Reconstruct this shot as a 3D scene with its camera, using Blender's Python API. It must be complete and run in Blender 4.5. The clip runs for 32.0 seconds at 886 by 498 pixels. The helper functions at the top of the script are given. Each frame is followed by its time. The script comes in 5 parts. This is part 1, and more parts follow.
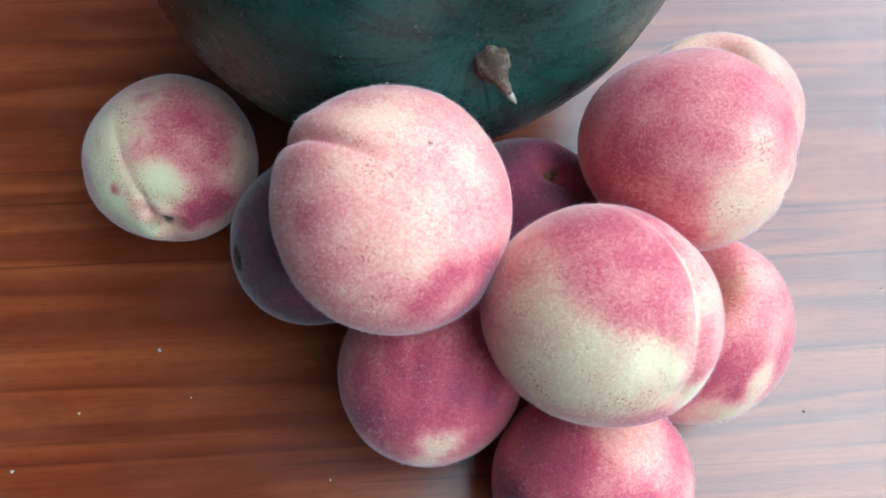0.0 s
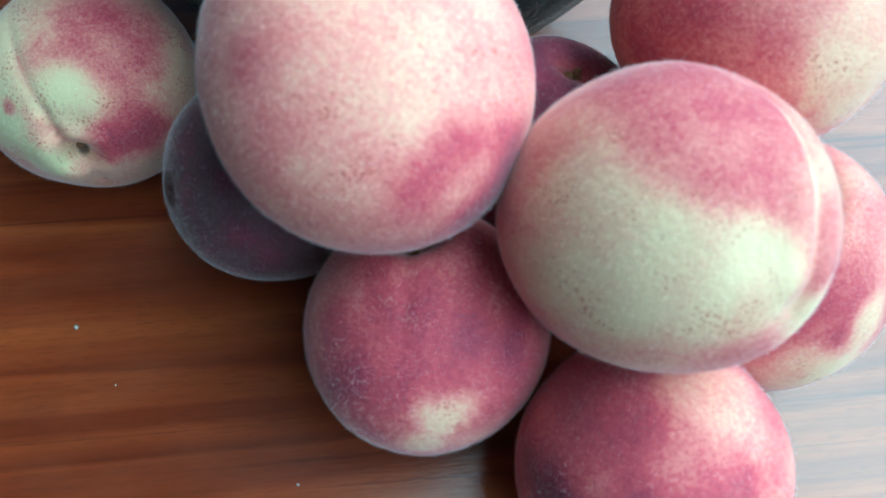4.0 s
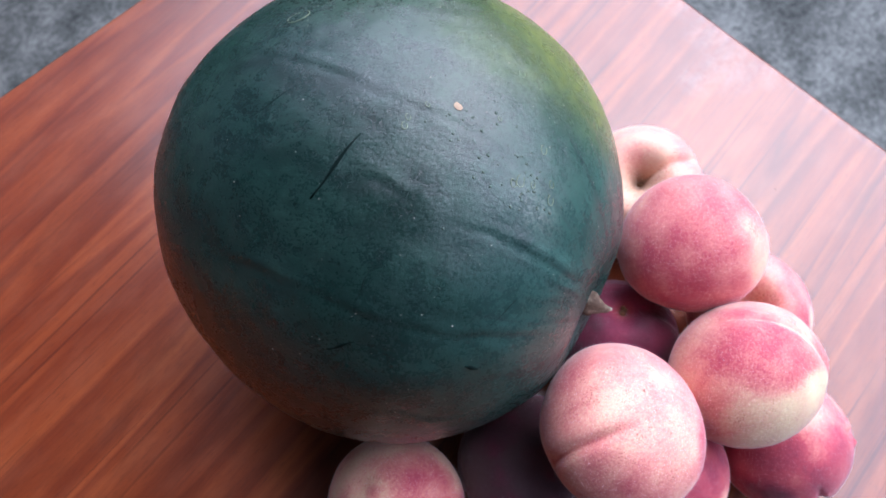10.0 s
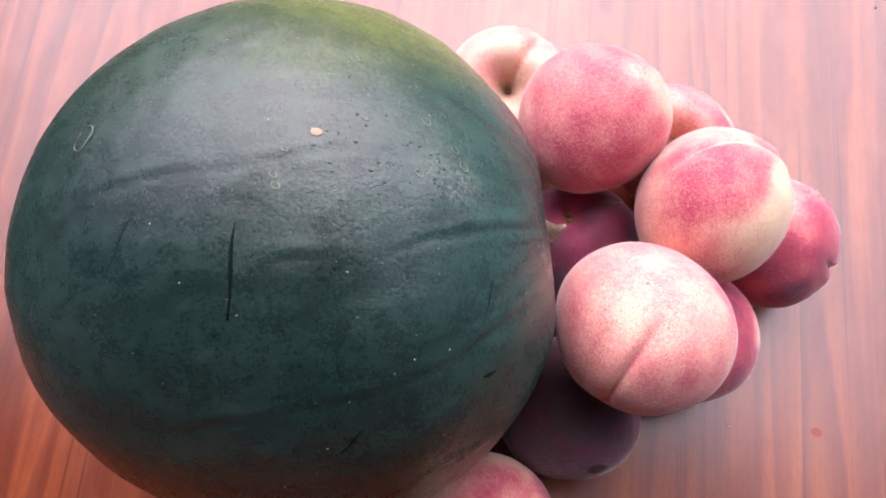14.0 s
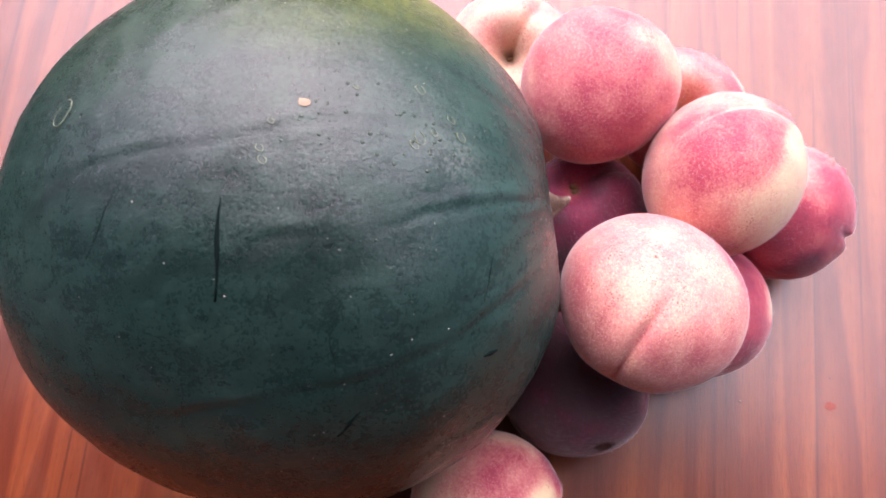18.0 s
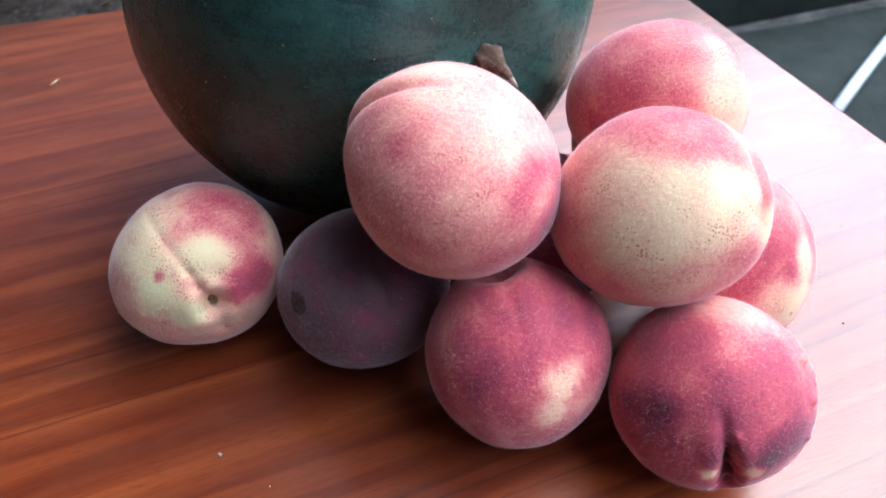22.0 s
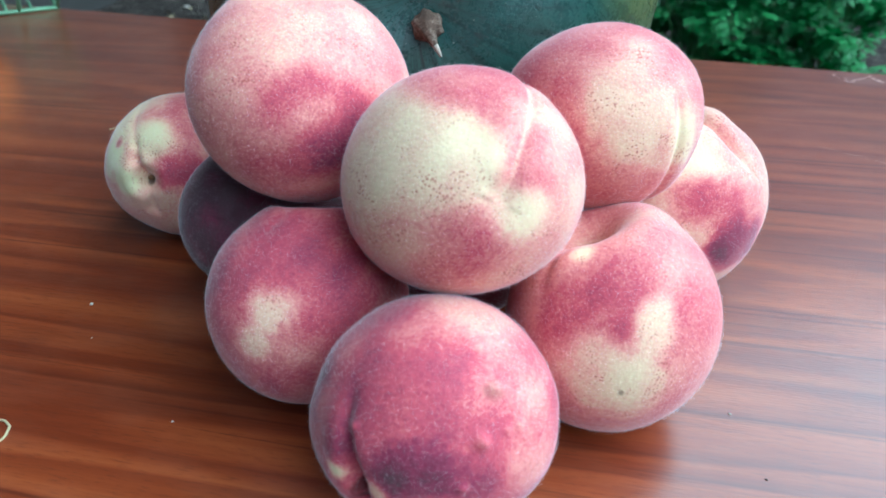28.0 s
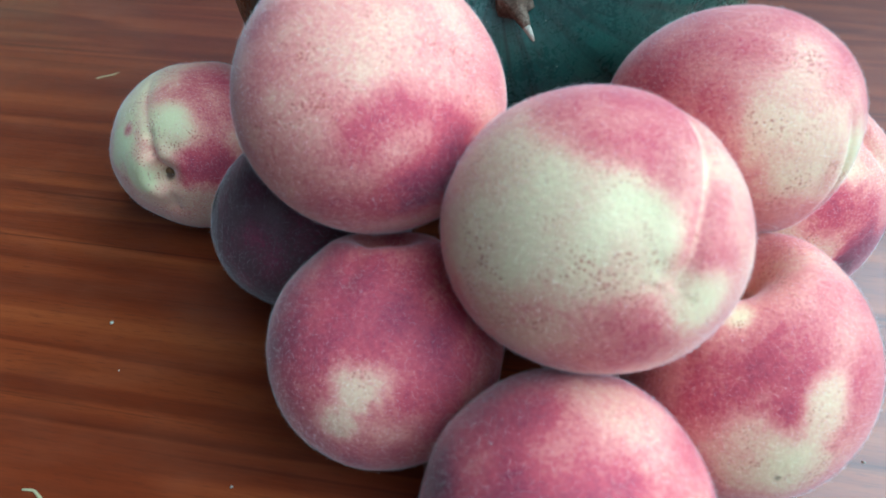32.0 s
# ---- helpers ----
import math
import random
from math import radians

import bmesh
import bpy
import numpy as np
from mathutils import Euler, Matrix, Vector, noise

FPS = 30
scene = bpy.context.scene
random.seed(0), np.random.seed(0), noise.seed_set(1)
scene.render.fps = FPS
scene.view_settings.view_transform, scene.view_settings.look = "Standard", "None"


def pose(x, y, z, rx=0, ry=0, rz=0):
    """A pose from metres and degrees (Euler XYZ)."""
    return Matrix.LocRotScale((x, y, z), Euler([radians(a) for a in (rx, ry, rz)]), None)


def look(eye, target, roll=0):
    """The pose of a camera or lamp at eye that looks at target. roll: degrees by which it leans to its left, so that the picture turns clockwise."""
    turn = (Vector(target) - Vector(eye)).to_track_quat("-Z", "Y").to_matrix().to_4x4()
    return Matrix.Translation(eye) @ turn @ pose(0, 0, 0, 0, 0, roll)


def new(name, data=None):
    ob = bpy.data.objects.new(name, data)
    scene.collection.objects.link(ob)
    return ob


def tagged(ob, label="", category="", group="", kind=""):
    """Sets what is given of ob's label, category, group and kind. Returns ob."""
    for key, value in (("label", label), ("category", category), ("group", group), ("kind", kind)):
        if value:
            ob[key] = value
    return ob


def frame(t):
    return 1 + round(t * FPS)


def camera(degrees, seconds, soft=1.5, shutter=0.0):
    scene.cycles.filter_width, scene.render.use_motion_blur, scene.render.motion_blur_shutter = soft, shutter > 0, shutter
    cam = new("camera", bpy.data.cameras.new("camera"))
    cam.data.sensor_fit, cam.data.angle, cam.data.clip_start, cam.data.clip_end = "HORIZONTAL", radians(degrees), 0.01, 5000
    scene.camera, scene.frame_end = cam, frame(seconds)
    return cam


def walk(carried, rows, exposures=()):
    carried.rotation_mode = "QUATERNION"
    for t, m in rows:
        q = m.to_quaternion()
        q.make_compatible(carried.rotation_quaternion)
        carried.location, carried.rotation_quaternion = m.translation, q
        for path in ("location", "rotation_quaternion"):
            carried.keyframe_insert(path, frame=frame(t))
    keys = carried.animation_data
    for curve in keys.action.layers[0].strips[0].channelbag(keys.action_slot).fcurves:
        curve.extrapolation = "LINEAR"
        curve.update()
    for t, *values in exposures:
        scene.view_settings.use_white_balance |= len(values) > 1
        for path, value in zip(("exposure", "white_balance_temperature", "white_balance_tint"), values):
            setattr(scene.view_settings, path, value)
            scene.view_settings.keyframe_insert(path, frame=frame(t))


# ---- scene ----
cam = camera(63.31, 32.0)
# seconds, x, y, z, turns about x, y and z
ROWS = [
    (0.0, 0.0013, -0.0041, 1.0448, 25.30, -0.95, -0.41),
    (0.5, -0.0007, -0.0026, 1.0375, 24.57, -1.11, -1.35),
    (1.0, -0.0048, -0.0004, 1.0351, 24.42, -1.34, -1.13),
    (1.5, -0.0079, -0.0033, 1.0320, 24.29, -0.76, -1.10),
    (2.0, -0.0028, -0.0042, 1.0331, 24.40, -0.26, -1.54),
    (2.5, 0.0002, 0.0021, 1.0115, 24.06, -0.37, -1.89),
    (4.5, -0.0040, -0.0118, 0.9676, 30.02, -1.47, -2.59),
    (5.0, -0.0103, -0.0034, 1.0175, 28.89, 0.06, -0.44),
    (5.5, -0.0295, 0.0032, 1.1129, 29.17, -1.24, 1.22),
    (6.0, -0.0401, 0.0135, 1.1418, 29.17, -1.48, 1.82),
    (6.5, -0.0376, 0.0229, 1.1431, 28.52, -1.28, 1.67),
    (7.0, -0.0403, 0.0615, 1.1754, 27.82, -1.12, -0.53),
    (7.5, -0.0485, 0.0862, 1.1863, 26.80, -0.90, -0.73),
    (8.0, -0.0569, 0.0841, 1.1850, 19.30, -0.46, -2.77),
    (8.5, -0.0588, 0.0859, 1.2206, 15.99, -4.06, -9.09),
    (9.0, -0.0728, 0.1103, 1.1816, 18.58, -0.26, -25.14),
    (9.5, -0.1009, 0.1129, 1.1989, 19.12, -1.46, -25.35),
    (10.0, -0.0920, 0.1321, 1.1885, 20.82, 1.44, -46.86),
    (10.5, -0.0840, 0.1698, 1.1806, 14.70, 5.69, -77.19),
    (11.0, -0.0734, 0.1731, 1.1673, 16.28, 6.26, -81.92),
    (11.5, -0.0856, 0.1689, 1.1838, 15.06, 4.46, -80.87),
    (12.0, -0.0743, 0.1686, 1.1938, 14.48, 5.05, -82.82),
    (12.5, -0.0772, 0.1666, 1.1937, 14.88, 4.84, -82.62),
    (13.0, -0.0790, 0.1641, 1.1792, 15.60, 3.90, -81.39),
    (13.5, -0.0767, 0.1639, 1.1694, 15.89, 3.79, -80.85),
    (15.5, -0.0676, 0.1583, 1.1336, 15.12, 4.90, -81.02),
    (16.0, -0.0647, 0.1650, 1.1270, 15.02, 5.40, -80.85),
    (16.5, -0.0605, 0.1676, 1.1187, 14.78, 5.50, -80.94),
    (17.0, -0.0613, 0.1650, 1.1168, 14.57, 5.52, -80.92),
    (17.5, -0.0642, 0.1634, 1.1271, 14.70, 5.42, -81.25),
    (18.0, -0.0701, 0.1605, 1.1506, 13.71, 4.76, -81.45),
    (18.5, -0.0780, 0.1584, 1.1644, 13.70, 4.73, -81.41),
    (19.0, -0.0795, 0.1564, 1.1797, 14.10, 4.49, -81.74),
    (19.5, -0.0811, 0.1639, 1.1873, 14.86, 4.40, -82.01),
    (20.0, -0.0841, 0.1620, 1.1873, 15.18, 4.83, -80.96),
    (20.5, -0.1091, 0.1343, 1.1504, 20.78, 3.42, -70.99),
    (21.0, -0.1216, 0.0724, 1.0705, 26.61, 0.34, -51.51),
    (21.5, -0.0827, -0.0226, 1.0305, 37.41, -1.03, -31.70),
    (22.0, -0.0776, -0.0941, 0.9866, 49.05, 1.82, -18.79),
    (22.5, -0.0538, -0.0922, 0.9460, 50.71, -3.83, -10.02),
    (23.0, -0.0166, -0.1198, 0.9265, 53.81, -5.17, -4.91),
    (23.5, -0.0084, -0.1273, 0.9374, 63.32, -2.37, -1.18),
    (24.0, 0.0032, -0.1427, 0.9406, 63.44, -1.61, -1.06),
    (24.5, -0.0024, -0.1453, 0.9328, 61.59, -1.91, -0.75),
    (26.5, 0.0486, -0.1405, 0.9235, 60.53, -1.20, 11.87),
    (27.0, 0.1174, -0.1272, 0.9224, 60.28, -1.55, 18.17),
    (27.5, 0.0992, -0.1241, 0.9188, 59.45, -0.58, 16.96),
    (28.0, 0.1059, -0.1203, 0.9213, 59.69, 0.42, 15.63),
    (28.5, 0.1029, -0.1331, 0.9441, 60.05, 0.35, 16.15),
    (29.0, 0.0988, -0.1450, 0.9701, 58.51, 0.40, 15.92),
    (29.5, 0.0961, -0.1372, 0.9772, 55.91, 1.28, 15.97),
    (30.0, 0.0914, -0.1302, 0.9827, 55.45, 1.20, 15.42),
    (30.5, 0.0802, -0.1142, 0.9748, 53.31, 1.83, 15.12),
    (31.0, 0.0657, -0.0977, 0.9497, 51.90, 1.41, 15.86),
    (31.5, 0.0638, -0.0776, 0.9404, 51.36, 0.00, 14.32),
    (32.0, 0.0540, -0.0717, 0.9353, 51.31, -0.01, 13.67),
]
EXPOSURES = [(0.0, 0.87, 4850, -10), (1.0, 0.9, 4850, -15), (2.0, 0.92, 4740, -19), (4.5, 0.92, 4350, -33), (5.0, 0.9, 4180, -42), (5.5, 1.1, 4900, -14), (6.0, 1.25, 5150, 3), (7.0, 1.22, 5250, 6), (9.0, 1.14, 5290, 14), (12.0, 1.18, 5900, 23), (17.0, 1.38, 6480, 36),
             (20.0, 1.20, 6030, 25), (21.0, 1.42, 5800, 20), (22.0, 1.36, 5550, 12), (23.0, 1.22, 5110, -12), (24.0, 1.48, 5200, -1), (27.0, 1.06, 4820, -9), (28.0, 0.97, 4730, -11), (30.0, 1.15, 4980, 3), (31.0, 0.92, 4750, -10), (32.0, 0.76, 4600, -19)]
cam.data.dof.use_dof, cam.data.dof.focus_distance, cam.data.dof.aperture_fstop = True, 0.28, 16.0
walk(cam, [(t, pose(*row)) for t, *row in ROWS], EXPOSURES)

# ---- world, sun and exposure ----
SUN_FROM = Vector((0.64, 0.05, 0.77)).normalized()      # open sky side, high on the right of the table
world = bpy.data.worlds.new("sky")
world.use_nodes = True
scene.world = world
_n = world.node_tree.nodes
_sky = _n.new("ShaderNodeTexSky")
_sky.sky_type, _sky.sun_disc = "NISHITA", False
_sky.sun_elevation = math.asin(SUN_FROM.z)
_sky.sun_rotation = math.atan2(SUN_FROM.x, SUN_FROM.y)
_sky.air_density, _sky.dust_density, _sky.ozone_density = 0.6, 6.0, 0.5
world.node_tree.links.new(_sky.outputs[0], _n["Background"].inputs[0])
_n["Background"].inputs[1].default_value = 0.046
sun = new("sun", bpy.data.lights.new("sun", "SUN"))
sun.data.energy, sun.data.angle, sun.data.color = 3.85, radians(100), (0.97, 0.98, 1.0)
sun.matrix_world = look((0, 0, 6), Vector((0, 0, 6)) - SUN_FROM)


# ---- materials ----
class Mat:
    """A small builder for node materials."""

    def __init__(self, name, rough=0.5, **sockets):
        self.m = bpy.data.materials.new(name)
        self.m.use_nodes = True
        self.t = self.m.node_tree
        self.p = self.t.nodes["Principled BSDF"]
        self.p.inputs["Roughness"].default_value = rough
        for key, value in sockets.items():
            self.p.inputs[key.replace("_", " ")].default_value = value

    def node(self, kind, **kw):
        n = self.t.nodes.new("ShaderNode" + kind)
        for k, v in kw.items():
            if k == "operation":
                n.operation = v
            elif k == "blend":
                n.data_type, n.blend_type = "RGBA", v
            elif k == "attribute":
                n.attribute_name = v
            else:
                n.inputs[k.replace("_", " ")].default_value = v
        return n

    def link(self, a, b):
        self.t.links.new(a, b)

    def put(self, socket, value):
        if isinstance(value, (int, float)):
            socket.default_value = value
        elif isinstance(value, tuple):
            socket.default_value = (*value, 1.0) if len(value) == 3 and socket.type == "RGBA" else value
        else:
            self.link(value, socket)

    def math(self, op, a, b=0.0, clamp=False):
        n = self.node("Math", operation=op)
        n.use_clamp = clamp
        self.put(n.inputs[0], a)
        self.put(n.inputs[1], b)
        return n.outputs[0]

    def coords(self, scale=(1, 1, 1), turn=0.0, kind="Object", random_shift=False):
        c = self.node("TexCoord").outputs[kind]
        m = self.node("Mapping")
        m.inputs["Scale"].default_value = scale
        m.inputs["Rotation"].default_value = (0, 0, radians(turn))
        self.link(c, m.inputs["Vector"])
        if random_shift:
            r = self.node("ObjectInfo").outputs["Random"]
            self.link(self.math("MULTIPLY", r, 37.0), m.inputs["Location"])
        return m.outputs[0]

    def node_of(self, kind, vec, output):
        n = self.node(kind)
        self.link(vec, n.inputs[0])
        return n.outputs[output]

    def noise(self, vec, scale, detail=4.0, rough=0.55, distort=0.0):
        n = self.node("TexNoise", Scale=scale, Detail=detail, Roughness=rough, Distortion=distort)
        self.link(vec, n.inputs["Vector"])
        return n.outputs["Fac"]

    def ramp(self, fac, stops):
        n = self.node("ValToRGB")
        e = n.color_ramp.elements
        while len(e) < len(stops):
            e.new(0.5)
        for el, (pos, col) in zip(e, stops):
            el.position, el.color = pos, (*col, 1.0) if len(col) == 3 else col
        self.link(fac, n.inputs[0])
        return n.outputs[0]

    def grey(self, fac, lo, hi):
        """Maps fac from lo..hi to 0..1."""
        n = self.node("MapRange")
        self.link(fac, n.inputs[0])
        n.inputs[1].default_value, n.inputs[2].default_value = lo, hi
        return n.outputs[0]

    def mix(self, fac, a, b, blend="MIX"):
        n = self.node("Mix", blend=blend)
        self.put(n.inputs[0], fac)
        self.put(n.inputs[6], a)
        self.put(n.inputs[7], b)
        return n.outputs[2]

    def bump(self, height, strength, distance):
        n = self.node("Bump", Strength=strength, Distance=distance)
        self.link(height, n.inputs["Height"])
        last = self.p.inputs["Normal"].links
        if last:
            self.link(last[0].from_socket, n.inputs["Normal"])
        self.link(n.outputs[0], self.p.inputs["Normal"])

    def colour(self, value):
        self.put(self.p.inputs["Base Color"], value)
        return self


def peach_skin():
    s = Mat("peach_skin", 0.62, Sheen_Weight=0.45, Sheen_Roughness=0.4, Specular_IOR_Level=0.2)
    s.p.inputs["Sheen Tint"].default_value = (1.0, 0.93, 0.97, 1)
    att = s.node("Attribute", attribute="skin").outputs["Color"]
    sep = s.node("SeparateColor")
    s.link(att, sep.inputs[0])
    blush, green, wound = sep.outputs
    vec = s.coords(random_shift=True)
    big = s.noise(vec, 60, 4, 0.6, 0.3)
    mid = s.noise(vec, 420, 4, 0.65)
    fine = s.noise(vec, 1400, 3, 0.6)
    b = s.math("ADD", blush, s.math("MULTIPLY", s.math("SUBTRACT", big, 0.5), 0.08))
    b = s.math("ADD", b, s.math("MULTIPLY", s.math("SUBTRACT", mid, 0.5), 0.13))
    b = s.math("ADD", b, s.math("MULTIPLY", s.math("SUBTRACT", fine, 0.5), 0.30), clamp=True)
    # stippled where red passes into pale
    cells = s.node("TexVoronoi", Scale=1250.0)
    s.link(vec, cells.inputs["Vector"])
    grain = s.node("SeparateColor")
    s.link(cells.outputs["Color"], grain.inputs[0])
    gate = s.math("MULTIPLY", s.grey(blush, 0.08, 0.30), s.math("SUBTRACT", 1.0, s.grey(blush, 0.60, 0.95)))
    b = s.math("ADD", b, s.math("MULTIPLY", s.math("MULTIPLY", s.math("SUBTRACT", grain.outputs[0], 0.5), 0.09), gate), clamp=True)
    col = s.ramp(b, [(0.04, (0.86, 0.71, 0.45)), (0.24, (0.81, 0.52, 0.36)), (0.44, (0.71, 0.265, 0.23)),
                     (0.64, (0.50, 0.074, 0.110)), (0.82, (0.245, 0.029, 0.074)), (1.0, (0.070, 0.022, 0.040))])
    # green ground colour shows where the blush is thin
    g = s.math("MULTIPLY", s.math("MULTIPLY", green, 0.85), s.math("SUBTRACT", 1.0, s.grey(b, 0.15, 0.6)), clamp=True)
    col = s.mix(g, col, s.mix(s.grey(green, 0.35, 0.85), (0.81, 0.72, 0.38), (0.77, 0.83, 0.45)))
    # small red freckles over the pale skin
    vor = s.node("TexVoronoi", Scale=980.0)
    s.link(vec, vor.inputs["Vector"])
    size = s.math("MULTIPLY", s.grey(s.noise(vec, 110, 3), 0.34, 0.68), 0.44)
    dots = s.grey(s.math("SUBTRACT", size, vor.outputs["Distance"]), 0.0, 0.14)
    col = s.mix(s.math("MULTIPLY", s.math("MULTIPLY", dots, s.math("SUBTRACT", 0.85, s.grey(blush, 0.42, 0.75))), s.grey(blush, 0.02, 0.20), clamp=True), col, (0.42, 0.080, 0.065))
    # pale flecks over the red
    pale = s.node("TexVoronoi", Scale=1050.0)
    s.link(vec, pale.inputs["Vector"])
    size = s.math("MULTIPLY", s.grey(s.noise(vec, 90, 3), 0.36, 0.68), 0.40)
    fleck = s.grey(s.math("SUBTRACT", size, pale.outputs["Distance"]), 0.0, 0.2)
    col = s.mix(s.math("MULTIPLY", s.math("MULTIPLY", fleck, s.grey(blush, 0.30, 0.50)), s.math("SUBTRACT", 0.30, s.grey(blush, 0.80, 1.3)), clamp=True), col, (0.80, 0.50, 0.42))
    # pale fuzz dust
    dust = s.grey(s.noise(vec, 2600, 2, 0.7), 0.50, 0.80)
    col = s.mix(s.math("MULTIPLY", dust, 0.15), col, (0.72, 0.62, 0.63))
    # greyish bloom on the darkest skin: sheen of the fuzz painted into the colour
    bloom = s.math("MULTIPLY", s.grey(b, 0.88, 1.0), s.grey(big, 0.20, 0.70))
    col = s.mix(s.math("MULTIPLY", bloom, 0.65), col, (0.115, 0.080, 0.080))
    # near-black for wounds, for hollow cores and for shade painted in a cleft
    col = s.mix(wound, col, (0.035, 0.012, 0.010))
    s.colour(col)
    s.link(s.math("MULTIPLY", s.math("SUBTRACT", 1.0, wound), 0.34), s.p.inputs["Sheen Weight"])
    s.bump(mid, 0.24, 0.0012)
    s.bump(fine, 0.14, 0.0005)
    return s.m


def melon_rind():
    s = Mat("melon_rind", 0.3, Specular_IOR_Level=0.58)
    vec = s.coords()
    sx = s.node("SeparateXYZ")
    s.link(vec, sx.inputs[0])
    ang = s.math("ARCTAN2", sx.outputs[1], sx.outputs[0])
    cloud = s.noise(vec, 20, 6, 0.62, 0.3)
    mottle = s.noise(vec, 75, 8, 0.72, 0.5)
    warp = s.noise(vec, 9, 4, 0.6)
    grit = s.noise(vec, 190, 6, 0.7)
    fine = s.noise(vec, 620, 5, 0.75)
    far = s.grey(s.math("SQRT", s.math("ADD", s.math("MULTIPLY", sx.outputs[0], sx.outputs[0]), s.math("MULTIPLY", sx.outputs[1], sx.outputs[1]))), 0.040, 0.100)
    # streaks drawn out along the meridians
    comb = s.node("CombineXYZ")
    s.link(s.math("ADD", s.math("MULTIPLY", ang, 2.6), s.math("MULTIPLY", warp, 1.2)), comb.inputs[0])
    s.link(s.math("MULTIPLY", sx.outputs[2], 12.0), comb.inputs[1])
    vein = s.noise(comb.outputs[0], 4.0, 9, 0.74, 0.8)
    tone = s.math("ADD", s.math("MULTIPLY", mottle, 0.45), s.math("ADD", s.math("MULTIPLY", vein, 0.27), s.math("MULTIPLY", cloud, 0.28)))
    tone = s.math("ADD", tone, s.math("MULTIPLY", s.math("SUBTRACT", fine, 0.5), 0.34))
    col = s.ramp(s.grey(tone, 0.38, 0.62), [(0.0, (0.0025, 0.0082, 0.0070)), (0.5, (0.0088, 0.0255, 0.0210)), (1.0, (0.0225, 0.0545, 0.0420))])
    # greener towards the field spot
    green = s.node("Attribute", attribute="green").outputs["Fac"]
    col = s.mix(s.math("MULTIPLY", green, 0.55), col, s.ramp(s.grey(tone, 0.38, 0.62), [(0.0, (0.009, 0.026, 0.010)), (1.0, (0.046, 0.098, 0.036))]))
    # dark blotched bands, ragged at their edges, and shade painted along the creases
    band = s.node("Attribute", attribute="band").outputs["Fac"]
    dark = s.math("MULTIPLY", band, s.grey(s.math("ADD", mottle, s.math("MULTIPLY", fine, 0.3)), 0.48, 0.74), clamp=True)
    col = s.mix(s.math("MULTIPLY", dark, 0.9), col, (0.0035, 0.010, 0.009))
    # clearer teal skin round the stalk
    near = s.math("SUBTRACT", 1.0, s.grey(s.math("ADD", far, s.math("MULTIPLY", s.math("SUBTRACT", cloud, 0.5), 0.5)), 0.35, 1.15))
    col = s.mix(s.math("MULTIPLY", near, 0.72), col, s.ramp(s.grey(tone, 0.34, 0.66), [(0.0, (0.014, 0.052, 0.046)), (1.0, (0.040, 0.125, 0.102))]))
    # small dark freckles
    vor = s.node("TexVoronoi", Scale=560.0)
    s.link(vec, vor.inputs["Vector"])
    size = s.math("MULTIPLY", s.grey(s.noise(vec, 34, 4, 0.6), 0.40, 0.68), 0.46)
    col = s.mix(s.math("MULTIPLY", s.grey(s.math("SUBTRACT", size, vor.outputs["Distance"]), 0.0, 0.15), 0.6), col, (0.004, 0.012, 0.010))
    # fine dark rays round the stalk
    ray = s.node("CombineXYZ")
    s.link(s.math("ADD", s.math("MULTIPLY", ang, 5.0), s.math("MULTIPLY", warp, 1.5)), ray.inputs[0])
    s.link(s.math("MULTIPLY", sx.outputs[2], 14.0), ray.inputs[1])
    rays = s.math("MULTIPLY", s.grey(s.noise(ray.outputs[0], 2.4, 6, 0.70, 0.4), 0.48, 0.67), s.math("SUBTRACT", 1.0, s.grey(far, 0.1, 1.6)), clamp=True)
    col = s.mix(s.math("MULTIPLY", rays, 0.74), col, (0.004, 0.013, 0.013))
    # a net of fine dark wrinkles drawn out along the meridians
    cell = s.node("CombineXYZ")
    s.link(s.math("ADD", s.math("MULTIPLY", ang, 1.5), s.math("ADD", s.math("MULTIPLY", warp, 1.0), s.math("MULTIPLY", grit, 0.13))), cell.inputs[0])
    s.link(s.math("ADD", s.math("MULTIPLY", sx.outputs[2], 5.5), s.math("ADD", s.math("MULTIPLY", cloud, 0.9), s.math("MULTIPLY", grit, 0.16))), cell.inputs[1])
    net = s.node("TexVoronoi", Scale=5.0)
    net.feature = "DISTANCE_TO_EDGE"
    s.link(cell.outputs[0], net.inputs["Vector"])
    groove = s.math("MULTIPLY", s.math("SUBTRACT", 1.0, s.grey(net.outputs["Distance"], 0.0, 0.06)), s.math("MULTIPLY", s.math("MAXIMUM", far, 0.6), s.grey(cloud, 0.45, 0.65)), clamp=True)
    col = s.mix(s.math("MULTIPLY", groove, 0.5), col, (0.004, 0.010, 0.010))
    # pale field spot
    field = s.node("Attribute", attribute="field").outputs["Fac"]
    f = s.math("MULTIPLY", field, s.grey(s.math("ADD", grit, s.math("MULTIPLY", mottle, 0.8)), 0.55, 1.05), clamp=True)
    f = s.math("MAXIMUM", f, s.math("MULTIPLY", field, 0.55))
    col = s.mix(f, col, (0.17, 0.20, 0.045))
    # dusty bloom
    bloom = s.math("MULTIPLY", s.grey(cloud, 0.42, 0.75), s.grey(fine, 0.35, 0.75))
    col = s.mix(s.math("MULTIPLY", bloom, 0.13), col, (0.12, 0.17, 0.20))
    # a frosted, crackled scuff
    scuff = s.node("Attribute", attribute="scuff").outputs["Fac"]
    col = s.mix(s.math("MULTIPLY", scuff, s.grey(s.noise(vec, 700, 4, 0.7), 0.42, 0.62)), col, (0.20, 0.235, 0.21))
    s.colour(col)
